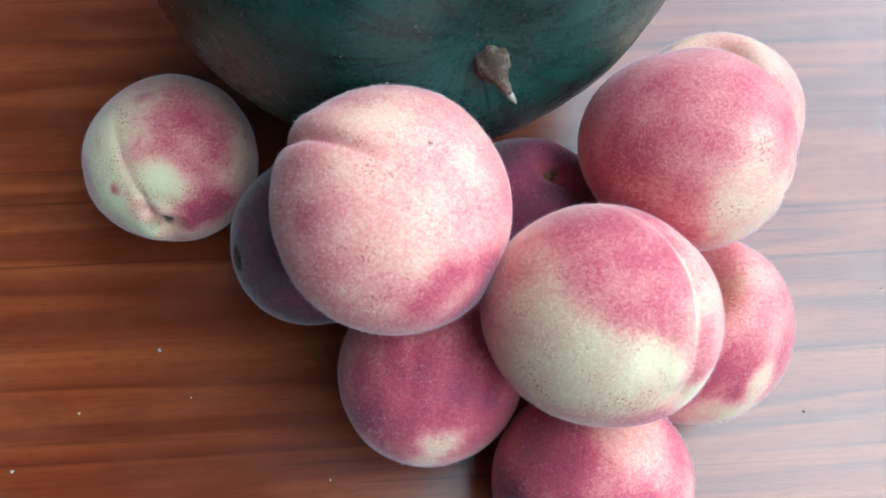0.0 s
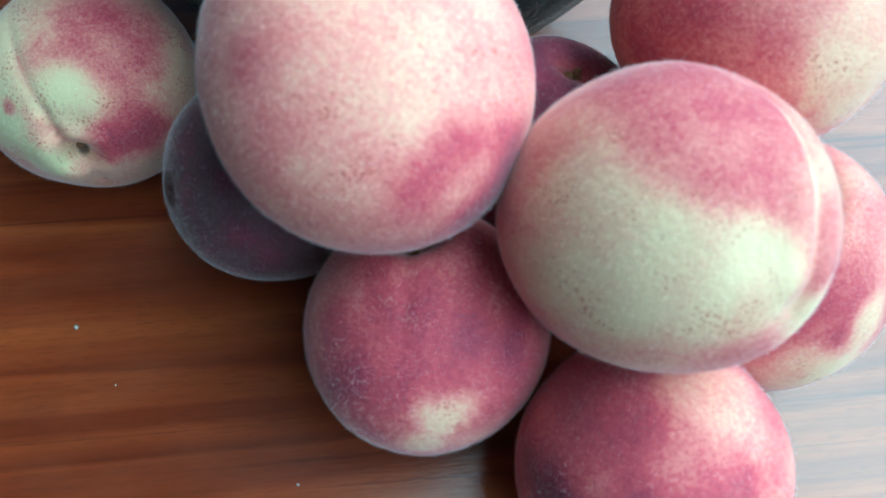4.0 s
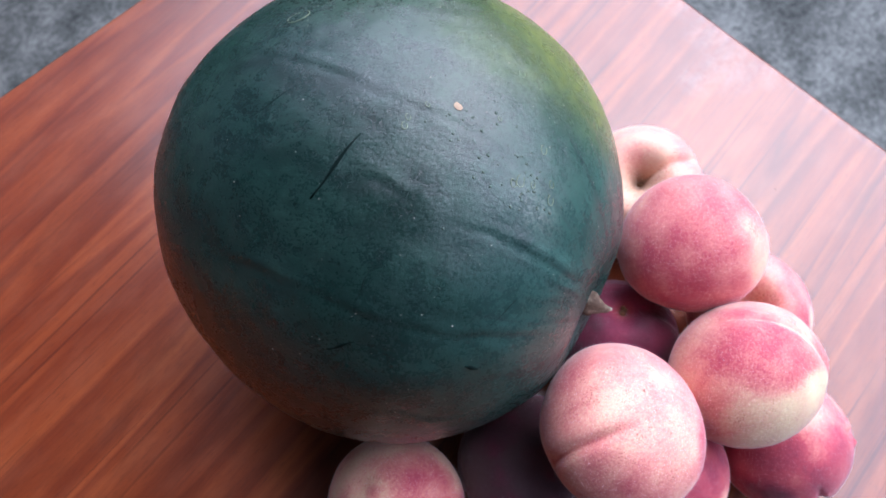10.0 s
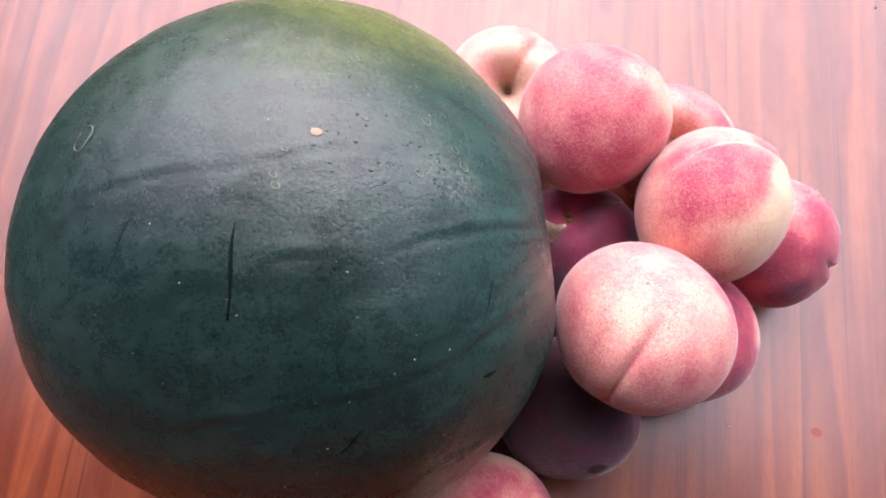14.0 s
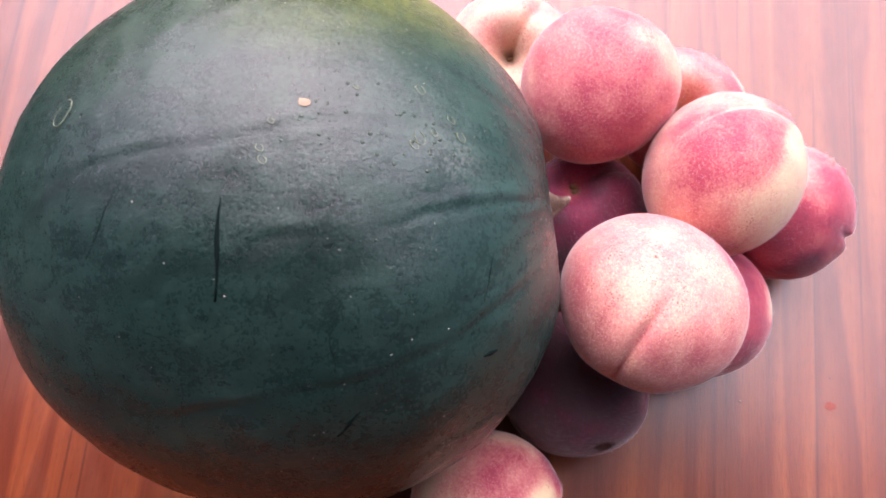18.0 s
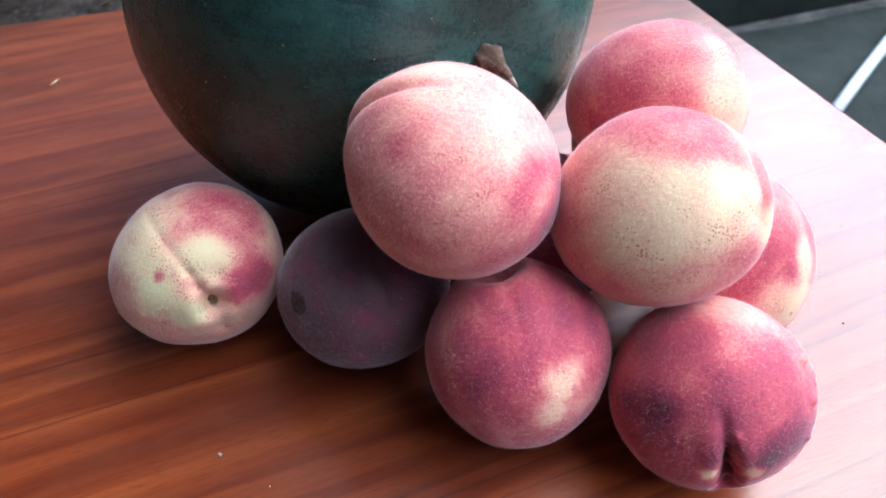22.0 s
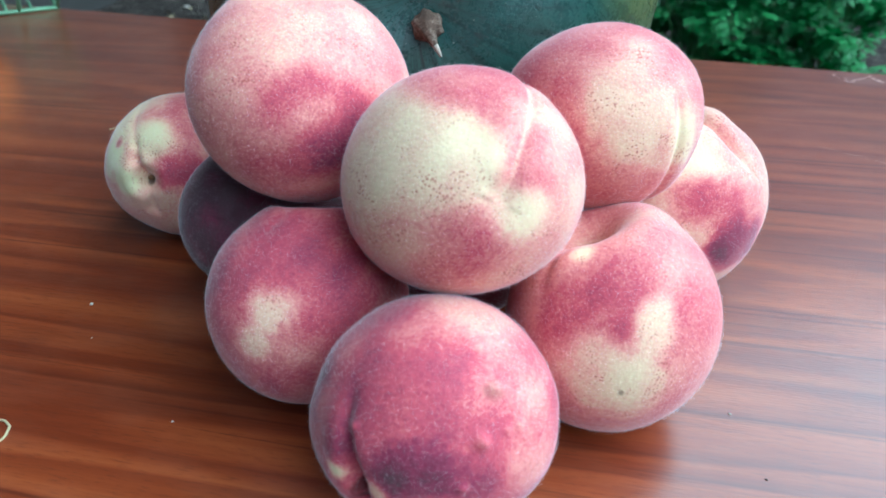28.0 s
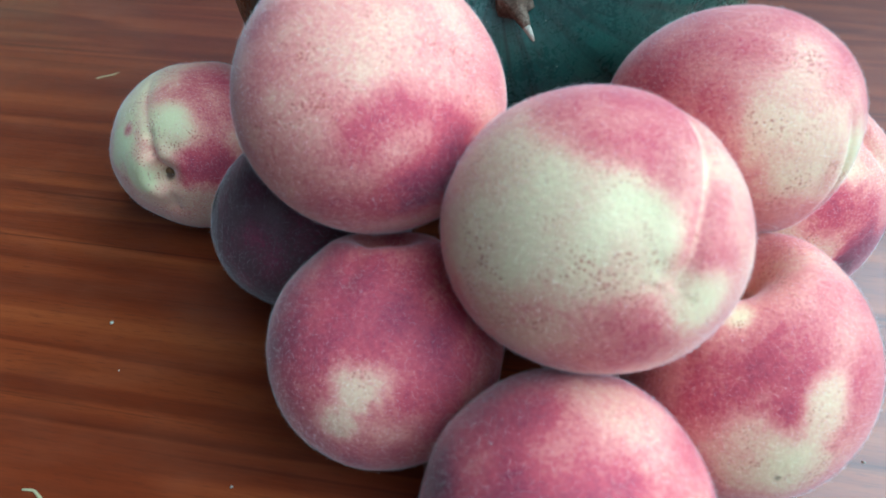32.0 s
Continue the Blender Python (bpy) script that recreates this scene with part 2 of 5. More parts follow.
    s.link(s.math("ADD", 0.11, s.math("ADD", s.math("MULTIPLY", mottle, 0.20), s.math("MULTIPLY", fine, 0.14))), s.p.inputs["Roughness"])
    s.bump(s.math("SUBTRACT", 1.0, groove), 0.10, 0.0012)
    s.bump(cloud, 0.12, 0.006)
    s.bump(vein, 0.07, 0.004)
    s.bump(grit, 0.14, 0.0012)
    s.bump(fine, 0.4, 0.0006)
    return s.m


def table_wood():
    s = Mat("varnished_wood", 0.33, Coat_Weight=1.0, Coat_Roughness=0.26, Coat_IOR=1.58, Specular_IOR_Level=0.15)
    vec = s.coords(turn=GRAIN_TURN)
    sx = s.node("SeparateXYZ")
    s.link(vec, sx.inputs[0])

    def stretched(x, y):
        c = s.node("CombineXYZ")
        s.link(s.math("MULTIPLY", sx.outputs[0], x), c.inputs[0])
        s.link(s.math("MULTIPLY", sx.outputs[1], y), c.inputs[1])
        return c.outputs[0]

    # growth rings cut lengthwise: wavy bands, sharp on one side and fading on the other
    ring = s.noise(stretched(1.0, 15), 1.0, 3, 0.40, 0.12)
    edge = s.noise(stretched(14, 260), 1.0, 4, 0.6)
    phase = s.math("FRACT", s.math("ADD", s.math("MULTIPLY", ring, 10.0), s.math("MULTIPLY", edge, 0.20)))
    band = s.math("MULTIPLY", phase, s.math("SUBTRACT", 1.0, s.grey(phase, 0.80, 1.0)))
    wide = s.noise(stretched(0.9, 30), 1.0, 4, 0.55, 0.15)
    streak = s.noise(stretched(4.0, 300), 1.0, 5, 0.65, 0.2)
    pore = s.noise(stretched(130.0, 900), 1.0, 3, 0.6)
    fig = s.noise(stretched(26.0, 60), 1.0, 3, 0.5)
    v = s.math("ADD", s.math("MULTIPLY", band, 0.30), s.math("ADD", s.math("MULTIPLY", wide, 0.46), s.math("MULTIPLY", streak, 0.26)))
    col = s.ramp(s.grey(v, 0.20, 0.80), [(0.0, (0.086, 0.0145, 0.0045)), (0.35, (0.155, 0.028, 0.008)), (0.65, (0.225, 0.049, 0.0130)), (1.0, (0.320, 0.086, 0.023))])
    col = s.mix(s.math("MULTIPLY", s.grey(pore, 0.52, 0.75), 0.45), col, (0.07, 0.018, 0.010))
    col = s.mix(s.math("MULTIPLY", s.grey(fig, 0.45, 0.8), 0.20), col, (0.32, 0.12, 0.06))
    # smoky blotches across the grain and thin dark lines along it
    smoke = s.noise(stretched(9.0, 34), 1.0, 5, 0.62, 0.6)
    col = s.mix(s.math("MULTIPLY", s.grey(smoke, 0.50, 0.72), 0.42), col, (0.060, 0.014, 0.008))
    thin = s.noise(stretched(2.6, 210), 1.0, 3, 0.5, 0.3)
    col = s.mix(s.math("MULTIPLY", s.grey(thin, 0.62, 0.70), 0.55), col, (0.055, 0.011, 0.006))
    # dull whitish haze where water dried near the edge, and worn varnish along the rim
    flat = s.coords()
    haze = s.math("MULTIPLY", s.grey(s.node_of("SeparateXYZ", flat, 0), -0.010, -0.002), 0.6)
    for x, y, r in ((0.272, 0.200, 0.020), (0.246, 0.211, 0.012), (0.284, 0.178, 0.012), (0.286, 0.228, 0.016), (0.291, 0.262, 0.011), (0.284, 0.535, 0.022), (0.291, 0.300, 0.008)):
        p = Matrix.Rotation(radians(-TABLE_TURN), 2) @ (Vector((x, y)) - CORNER)
        n = s.node("VectorMath", operation="DISTANCE")
        s.link(flat, n.inputs[0])
        n.inputs[1].default_value = (p.x, p.y, TOP)
        haze = s.math("MAXIMUM", haze, s.grey(n.outputs["Value"], r * 1.5, r * 0.2))
    haze = s.math("MULTIPLY", haze, s.grey(s.noise(flat, 110, 6, 0.7, 0.3), 0.38, 0.72), clamp=True)
    col = s.mix(s.math("MULTIPLY", haze, 0.20), col, (0.60, 0.52, 0.50))
    s.colour(col)
    smear = s.noise(flat, 9, 5, 0.6)
    s.link(s.math("ADD", s.math("MULTIPLY", haze, 0.2), s.math("ADD", 0.22, s.math("MULTIPLY", smear, 0.26))), s.p.inputs["Roughness"])
    s.bump(pore, 0.20, 0.0005)
    s.bump(streak, 0.06, 0.0008)
    s.link(s.p.inputs["Normal"].links[0].from_socket, s.p.inputs["Coat Normal"])
    return s.m


def speckled(name, stops, scale, rough=0.9, bump=0.4, depth=0.01, spots=None, span=(0.3, 0.7)):
    s = Mat(name, rough)
    vec = s.coords(kind="Object")
    a = s.noise(vec, scale, 8, 0.65)
    b = s.noise(vec, scale * 9, 4, 0.7)
    v = s.math("ADD", s.math("MULTIPLY", a, 0.6), s.math("MULTIPLY", b, 0.4))
    col = s.ramp(s.grey(v, *span), stops)
    if spots:
        col = s.mix(s.math("MULTIPLY", s.grey(s.noise(vec, scale * 3, 3, 0.6), 0.58, 0.7), 0.7), col, spots)
    s.colour(col)
    s.bump(v, bump, depth)
    return s.m


def plain(name, col, rough=0.5, vary=0.25, scale=40.0, **kw):
    s = Mat(name, rough, **kw)
    vec = s.coords(random_shift=True)
    n = s.noise(vec, scale, 5, 0.65)
    dark = tuple(c * (1 - vary) for c in col)
    lite = tuple(min(1.0, c * (1 + vary)) for c in col)
    s.colour(s.ramp(s.grey(n, 0.3, 0.7), [(0.0, dark), (1.0, lite)]))
    s.bump(n, 0.15, 0.002)
    return s.m


TOP = 0.74                 # height of the tabletop
GRAIN_TURN = -6.5
TABLE_TURN = -3.5
CORNER = Vector((0.3160, 0.5555))        # the table's far right corner
SKIN, RIND, WOOD = peach_skin(), melon_rind(), table_wood()
CONCRETE = speckled("yard_concrete", [(0, (0.03, 0.034, 0.032)), (0.5, (0.085, 0.09, 0.085)), (1, (0.17, 0.175, 0.165))], 9.0, 0.85, 0.35, 0.006, (0.04, 0.046, 0.042), (0.38, 0.62))
SOIL = speckled("bare_soil", [(0, (0.015, 0.012, 0.010)), (0.5, (0.036, 0.029, 0.024)), (1, (0.088, 0.074, 0.062))], 15.0, 0.95, 0.9, 0.03, (0.15, 0.132, 0.112), (0.40, 0.60))
# the next two colour the unseen side walls and overhead slab that block light
BLOCK_GREY = speckled("blocker_grey", [(0, (0.07, 0.065, 0.06)), (1, (0.11, 0.103, 0.096))], 4.0, 0.9)
BLOCK_BROWN = speckled("blocker_brown", [(0, (0.035, 0.026, 0.02)), (1, (0.07, 0.054, 0.042))], 5.0, 0.8)
STEM = speckled("dry_stem", [(0, (0.022, 0.012, 0.008)), (0.5, (0.095, 0.055, 0.034)), (1, (0.42, 0.34, 0.26))], 230.0, 0.85, 0.7, 0.002)
FLAKE = plain("beige_flake", (0.42, 0.30, 0.20), 0.8)
# dark colour of the unseen far walls added to cut sky light
BLOCK_DARK = speckled("blocker_dark", [(0, (0.022, 0.02, 0.016)), (1, (0.06, 0.055, 0.045))], 3.0, 0.9)
CUT = speckled("cut_stem_end", [(0, (0.30, 0.24, 0.18)), (1, (0.62, 0.56, 0.48))], 300.0, 0.9)
PITH = plain("peach_stem_scar", (0.20, 0.10, 0.045), 0.9)
STRAW = plain("dry_fibre", (0.50, 0.42, 0.24), 0.8)
CRUMB = plain("pale_crumb", (0.52, 0.47, 0.40), 0.9)
FUZZ = Mat("peach_fuzz", 0.9).colour((0.86, 0.80, 0.84)).m
DARKC = plain("dark_crumb", (0.05, 0.035, 0.025), 0.9)
GASH = plain("dark_dry_gash", (0.004, 0.010, 0.009), 0.9, Specular_IOR_Level=0.05)
CORK = plain("corky_rind", (0.055, 0.085, 0.06), 0.6, 0.4, 900.0)
STAIN = plain("dried_juice", (0.30, 0.045, 0.018), 0.35, 0.3, 300.0, Coat_Weight=1.0, Coat_Roughness=0.25)
SMEAR = plain("water_mark", (0.38, 0.24, 0.20), 0.5, 0.1)
RINGS = plain("dried_drop", (0.22, 0.26, 0.17), 0.6)
DEADLEAF = plain("dead_leaf", (0.12, 0.075, 0.045), 0.8, 0.6, 60.0)
LEAF = plain("leaf_green", (0.06, 0.26, 0.06), 0.6, 0.5, 30.0)
STALK = plain("stalk_green", (0.08, 0.20, 0.05), 0.6)
PUNNET = plain("green_plastic", (0.16, 0.30, 0.17), 0.4)
TOMATO = plain("ripe_tomato_skin", (0.74, 0.24, 0.05), 0.16, 0.2, 12.0)
PIPE = plain("pale_plastic", (0.55, 0.66, 0.70), 0.35, 0.08)
BLACKP = plain("black_plastic", (0.02, 0.022, 0.022), 0.45)
ORANGE = plain("orange_cloth", (0.52, 0.20, 0.075), 0.8, 0.3, 14.0)
BROWN = plain("dark_brown_wood", (0.055, 0.035, 0.03), 0.8, 0.4)
KERBTOP = speckled("kerb_top", [(0, (0.035, 0.045, 0.044)), (1, (0.12, 0.14, 0.138))], 14.0, 0.85)
KERBFACE = speckled("mossy_kerb_face", [(0, (0.010, 0.015, 0.014)), (1, (0.034, 0.045, 0.040))], 8.0, 0.9)
MOSS = speckled("dark_green_sheet", [(0, (0.012, 0.04, 0.028)), (1, (0.03, 0.085, 0.06))], 10.0, 0.6)

for _m in (KERBFACE, KERBTOP, SOIL, CONCRETE, MOSS):
    _m.node_tree.nodes["Principled BSDF"].inputs["Specular IOR Level"].default_value = 0.15


# ---- mesh helpers ----
def mesh_of(name, verts, faces, mats, smooth=True):
    me = bpy.data.meshes.new(name)
    me.from_pydata([tuple(v) for v in verts], [], faces)
    for m in mats if isinstance(mats, (list, tuple)) else (mats,):
        me.materials.append(m)
    me.polygons.foreach_set("use_smooth", [smooth] * len(me.polygons))
    me.update()
    return me


def part(name, bm, material, parent=None, label="", smooth=True):
    """Links a bmesh as one mesh object, under a thing or a part where one is given."""
    me = bpy.data.meshes.new(name)
    bmesh.ops.recalc_face_normals(bm, faces=bm.faces)
    bm.to_mesh(me)
    bm.free()
    me.materials.append(material)
    me.polygons.foreach_set("use_smooth", [smooth] * len(me.polygons))
    ob = new(name, me)
    if parent:
        ob.parent = parent
    if label:
        tagged(ob, label)
    return ob


def box(x0, y0, z0, x1, y1, z1, bevel=0.0, bm=None):
    own = bm is None
    bm = bm or bmesh.new()
    m = Matrix.Translation(((x0 + x1) / 2, (y0 + y1) / 2, (z0 + z1) / 2)) @ Matrix.Diagonal((x1 - x0, y1 - y0, z1 - z0, 1))
    bmesh.ops.create_cube(bm, size=1, matrix=m)
    if bevel and own:
        bmesh.ops.bevel(bm, geom=bm.edges[:], offset=bevel, segments=3, profile=0.5, affect="EDGES")
    return bm


def tube(points, radii, sides=10, bm=None, caps=True):
    """A tube along points with a radius at each."""
    bm = bm or bmesh.new()
    pts = [Vector(p) for p in points]
    rings, side = [], None
    for i, p in enumerate(pts):
        d = (pts[min(i + 1, len(pts) - 1)] - pts[max(i - 1, 0)]).normalized()
        if side is None:
            side = d.orthogonal().normalized()
        side = (side - d * side.dot(d)).normalized()
        up = d.cross(side)
        rings.append([bm.verts.new(p + radii[i] * (math.cos(a) * side + math.sin(a) * up)) for a in [2 * math.pi * k / sides for k in range(sides)]])
    for a, b in zip(rings, rings[1:]):
        for k in range(sides):
            bm.faces.new((a[k], a[(k + 1) % sides], b[(k + 1) % sides], b[k]))
    if caps:
        bm.faces.new(rings[0][::-1])
        bm.faces.new(rings[-1])
    return bm


def blob(bm, centre, radius, squash=(1, 1, 1), turn=None, sub=1):
    m = Matrix.Translation(centre) @ (turn or Matrix()) @ Matrix.Diagonal((*[radius * s for s in squash], 1))
    bmesh.ops.create_icosphere(bm, subdivisions=sub, radius=1, matrix=m)
    return bm


def ball_grid(n):
    """Unit directions and quads of a cube ball with n cells along an edge."""
    index, dirs, faces = {}, [], []

    def vert(p):
        key = tuple(round(c) for c in p)
        if key not in index:
            index[key] = len(dirs)
            d = np.tan(np.array(key) / n * math.pi / 4)
            dirs.append(d / np.linalg.norm(d))
        return index[key]

    for axis in range(3):
        for side in (-n, n):
            for i in range(-n, n, 2):
                for j in range(-n, n, 2):
                    quad = []
                    for a, b in ((i, j), (i + 2, j), (i + 2, j + 2), (i, j + 2)):
                        p = [0, 0, 0]
                        p[axis], p[(axis + 1) % 3], p[(axis + 2) % 3] = side, a, b
                        quad.append(vert(p))
                    faces.append(quad if side > 0 else quad[::-1])
    return np.array(dirs), faces


def waves(dirs, seed, size, count=14):
    """A smooth random field over directions, about -1 to 1; size: the number of waves round the ball."""
    rng = np.random.RandomState(seed)
    out = np.zeros(len(dirs))
    for _ in range(count):
        k = rng.normal(size=3)
        k *= size * rng.uniform(0.6, 1.4) / np.linalg.norm(k)
        out += np.sin(dirs @ k + rng.uniform(0, 6.28))
    return out / math.sqrt(count / 2)


def smooth_step(x):
    x = np.clip(x, 0, 1)
    return x * x * (3 - 2 * x)


def lobes(d, c):
    """Broad uneven swellings of a fruit over directions, from seven weights."""
    x, y, z = d.T
    return (c[0] * x * (x * x - 3 * y * y) + c[1] * y * (3 * x * x - y * y) + c[2] * z * (x * x - y * y) * 2 + c[3] * x * y * z * 4
            + c[4] * x * (5 * z * z - 1) * 0.7 + c[5] * y * (5 * z * z - 1) * 0.7 + c[6] * z * (5 * z * z - 3) * 0.5)


def float_colour(me, name, values):
    at = me.color_attributes.new(name, "FLOAT_COLOR", "POINT")
    at.data.foreach_set("color", np.c_[values, np.ones(len(values))].ravel())


def disc_on(bm, p, normal, r, height, rng, sides=7):
    """A small uneven crumb lying on a surface."""
    n = Vector(normal).normalized()
    a = n.orthogonal().normalized()
    b = n.cross(a)
    ring = [bm.verts.new(Vector(p) + r * rng.uniform(0.6, 1.2) * (math.cos(q) * a + math.sin(q) * b)) for q in [2 * math.pi * k / sides for k in range(sides)]]
    top = bm.verts.new(Vector(p) + n * height)
    for k in range(sides):
        bm.faces.new((ring[k], ring[(k + 1) % sides], top))
    bm.faces.new(ring[::-1])


# ---- the fruit: places and shapes in metres; patches of skin as (turn, height, size in degrees, strength) ----
PEACH_A = dict(
    centre=(-0.0105, 0.1056, 0.8400), shape=(0.03858, 0.03915, 0.03642, 0.00044, -0.00163, 0.00177), lobes=(-0.0092, 0.0141, -0.0146, 0.0016, -0.0120, 0.0096, -0.0213),
    pole=(-0.933, 0.359, 0.033), seam=(-0.295, 0.092, 0.951), base=(0.44, 0.00),
    red=[
        (-122, 29, 30, 0.50), (-98, 51, 16, 0.44), (-169, 76, 12, 0.37), (58, 78, 20, 0.30), (-11, 58, 19, 0.33), (-53, 46, 14, 0.35),
        (-88, 19, 15, 0.53), (-2, 29, 15, 0.50), (-61, 14, 26, 0.60), (-147, 44, 6, 0.60), (-103, 26, 19, 0.45), (-57, 17, 17, 0.62),
        (-82, -15, 16, 0.60), (-36, 18, 14, 0.66), (-42, 2, 12, 0.80), (-75, -2, 9, 0.60), (87, 37, 17, 0.52), (-59, 68, 20, 0.41),
        (95, 66, 16, 0.34), (-77, 51, 17, 0.35), (-27, 38, 16, 0.39), (-96, 27, 13, 0.43), (-56, 13, 13, 0.50), (-49, -6, 15, 0.80),
        (-89, -4, 15, 0.50),
    ],
    green=[], wounds_shade=[((0.349, 0.087, 0.933), 0.032, 0.85)])
PEACH_B = dict(
    centre=(0.0557, 0.0759, 0.8265), shape=(0.03787, 0.03564, 0.03482, -0.00095, 0.00060, 0.00018), lobes=(-0.0064, -0.0005, 0.0047, 0.0021, -0.0164, 0.0111, 0.0141),
    pole=(0.475, -0.835, 0.276), seam=(0.565, -0.347, 0.749), base=(0.40, 0.10),
    red=[
        (147, 59, 18, 0.55), (121, 82, 22, 0.60), (-56, 68, 18, 0.60), (-125, 56, 15, 0.32), (-163, 42, 13, 0.24), (-138, 30, 23, 0.20),
        (-104, 39, 20, 0.19), (-79, 39, 15, 0.20), (-13, 50, 8, 0.34), (-36, 38, 9, 0.50), (-64, 81, 23, 0.55), (-129, 22, 24, 0.21),
        (-95, 42, 19, 0.19), (-153, 39, 16, 0.28), (-81, -9, 18, 0.58), (-45, 30, 12, 0.50), (-43, 73, 18, 0.56), (-98, 31, 18, 0.22),
        (-75, 41, 13, 0.19), (-37, 28, 11, 0.56), (-73, -3, 14, 0.60), (-99, -9, 13, 0.42), (-51, 9, 11, 0.20), (88, 60, 30, 0.62),
    ],
    green=[(-138, 30, 27, 0.30), (-103, 36, 21, 0.35), (-128, 19, 24, 0.30), (-95, 36, 16, 0.35), (-115, -2, 15, 0.40), (-92, 32, 25, 0.30), (-69, 50, 8, 0.50), (-51, 9, 8, 0.45), (-13, 50, 9, 0.30),],
    marks=[((0.395, -0.825, 0.405), 0.11, -0.022), ((0.20, -0.66, 0.72), 0.16, -0.014), ((0.50, -0.30, 0.81), 0.12, 0.010)])
PEACH_C = dict(
    centre=(0.0924, 0.1370, 0.8295), shape=(0.03692, 0.03687, 0.03374, -0.00029, 0.00033, -0.00067), lobes=(-0.0068, 0.0263, -0.0062, 0.0056, 0.0066, -0.0075, -0.0046),
    pole=(0.492, -0.433, -0.755), seam=(0.719, -0.603, 0.346), base=(0.50, 0.00),
    red=[
        (169, 67, 28, 0.48), (-97, 75, 19, 0.45), (-75, 38, 19, 0.35), (-76, 22, 12, 0.29), (-150, 21, 33, 0.70), (-116, 28, 17, 0.66),
        (35, 79, 29, 0.53), (171, 49, 32, 0.62), (-85, 56, 20, 0.45), (-71, 29, 18, 0.24), (-107, 70, 21, 0.41), (-137, 29, 29, 0.64),
        (-111, 2, 23, 0.66), (-73, 34, 22, 0.31), (-61, 8, 24, 0.24), (-31, 3, 17, 0.15), (-81, -26, 11, 0.58), (-112, 29, 13, 0.55),
        (-75, 22, 14, 0.27), (-99, 58, 14, 0.50), (174, 54, 37, 0.60), (62, 66, 32, 0.53),
    ],
    green=[(-75, 32, 19, 0.12), (-62, 12, 25, 0.15), (-29, 2, 19, 0.40),])
PEACH_D = dict(
    centre=(0.1242, 0.1809, 0.7783), shape=(0.04080, 0.04045, 0.03955, 0.00142, 0.00074, 0.00125), lobes=(0.0003, 0.0097, 0.0062, 0.0030, 0.0019, -0.0104, -0.0074),
    core=0.85, pole=(-0.262, 0.042, 0.964), seam=(0.167, -0.165, 0.972), base=(0.32, 0.00),
    red=[
        (151, 57, 17, 0.29), (38, 71, 29, 0.35), (34, 47, 23, 0.31), (-28, 53, 27, 0.39), (-72, 53, 14, 0.11), (-31, 45, 13, 0.35),
        (-73, 25, 14, 0.64), (-51, 20, 14, 0.66), (-32, 23, 9, 0.50), (-52, -1, 14, 0.92), (-35, -6, 16, 0.80),
    ],
    green=[(159, 57, 21, 0.15),])
PEACH_E = dict(
    centre=(-0.1100, 0.1652, 0.7768), shape=(0.03702, 0.03665, 0.03612, -0.00051, 0.00194, -0.00099), lobes=(-0.0130, -0.0096, -0.0034, 0.0067, 0.0042, 0.0117, -0.0182),
    pole=(0.115, -0.977, 0.178), seam=(-0.281, -0.315, 0.907), base=(0.32, 0.15),
    red=[
        (179, 70, 20, 0.20), (33, 64, 15, 0.45), (-33, 64, 21, 0.56), (-163, 53, 20, 0.22), (129, 74, 14, 0.30), (-42, 76, 21, 0.50),
        (-21, 54, 16, 0.54), (-53, 13, 15, 0.70), (-150, 48, 17, 0.16), (-45, 59, 23, 0.56), (-63, 17, 13, 0.72), (-111, -2, 14, 0.30),
        (-122, 24, 15, 0.08), (-101, 9, 9, 0.10), (-81, 44, 15, 0.08), (-118, 35, 4, 0.58), (-11, 64, 24, 0.58), (113, 74, 7, 0.52),
        (-159, 61, 12, 0.12),
    ],
    green=[(-163, 53, 25, 0.30), (-146, 45, 21, 0.50), (-122, 22, 17, 0.80), (-101, 9, 11, 0.80), (-81, 44, 16, 0.60), (179, 70, 20, 0.30),],
    marks=[((-0.156, 0.452, 0.878), 0.16, -0.05), ((0.129, -0.972, -0.195), 0.1, -0.05), ((-0.473, 0.063, 0.879), 0.25, 0.02), ((0.270, -0.729, 0.629), 0.22, 0.035), ((-0.233, -0.930, 0.283), 0.2, 0.025), ((0.205, -0.862, 0.463), 0.09, -0.03), ((-0.018, -0.905, 0.425), 0.07, -0.07), ((0.045, -0.951, 0.307), 0.07, -0.06), ((-0.080, -0.815, 0.574), 0.06, -0.04), ((0.159, -0.984, -0.076), 0.08, -0.05), ((0.172, -0.944, -0.283), 0.06, -0.03), ((-0.165, -0.977, -0.134), 0.14, 0.02), ((-0.096, -0.957, 0.275), 0.25, 0.02), ((-0.820, -0.396, 0.414), 0.3, -0.02), ((0.713, -0.630, -0.309), 0.3, -0.02)], wounds_shade=[((0.115, -0.980, 0.164), 0.06, 0.85), ((-0.004, -0.911, 0.412), 0.025, 0.3), ((0.172, -0.944, -0.283), 0.018, 0.8)])
PEACH_F = dict(
    centre=(-0.0446, 0.1282, 0.7743), shape=(0.03665, 0.03644, 0.03446, 0.00014, -0.00047, -0.00110), lobes=(0.0119, 0.0074, -0.0034, 0.0069, 0.0093, 0.0080, -0.0003),
    pole=(0.091, -0.900, 0.427), seam=(0.126, -0.421, 0.898), base=(0.98, 0),
    red=[(-96, 1, 18, 0.97), (-115, 52, 15, 1.00)], green=[], wounds_shade=[((-0.777, -0.455, 0.434), 0.1, 0.97)])
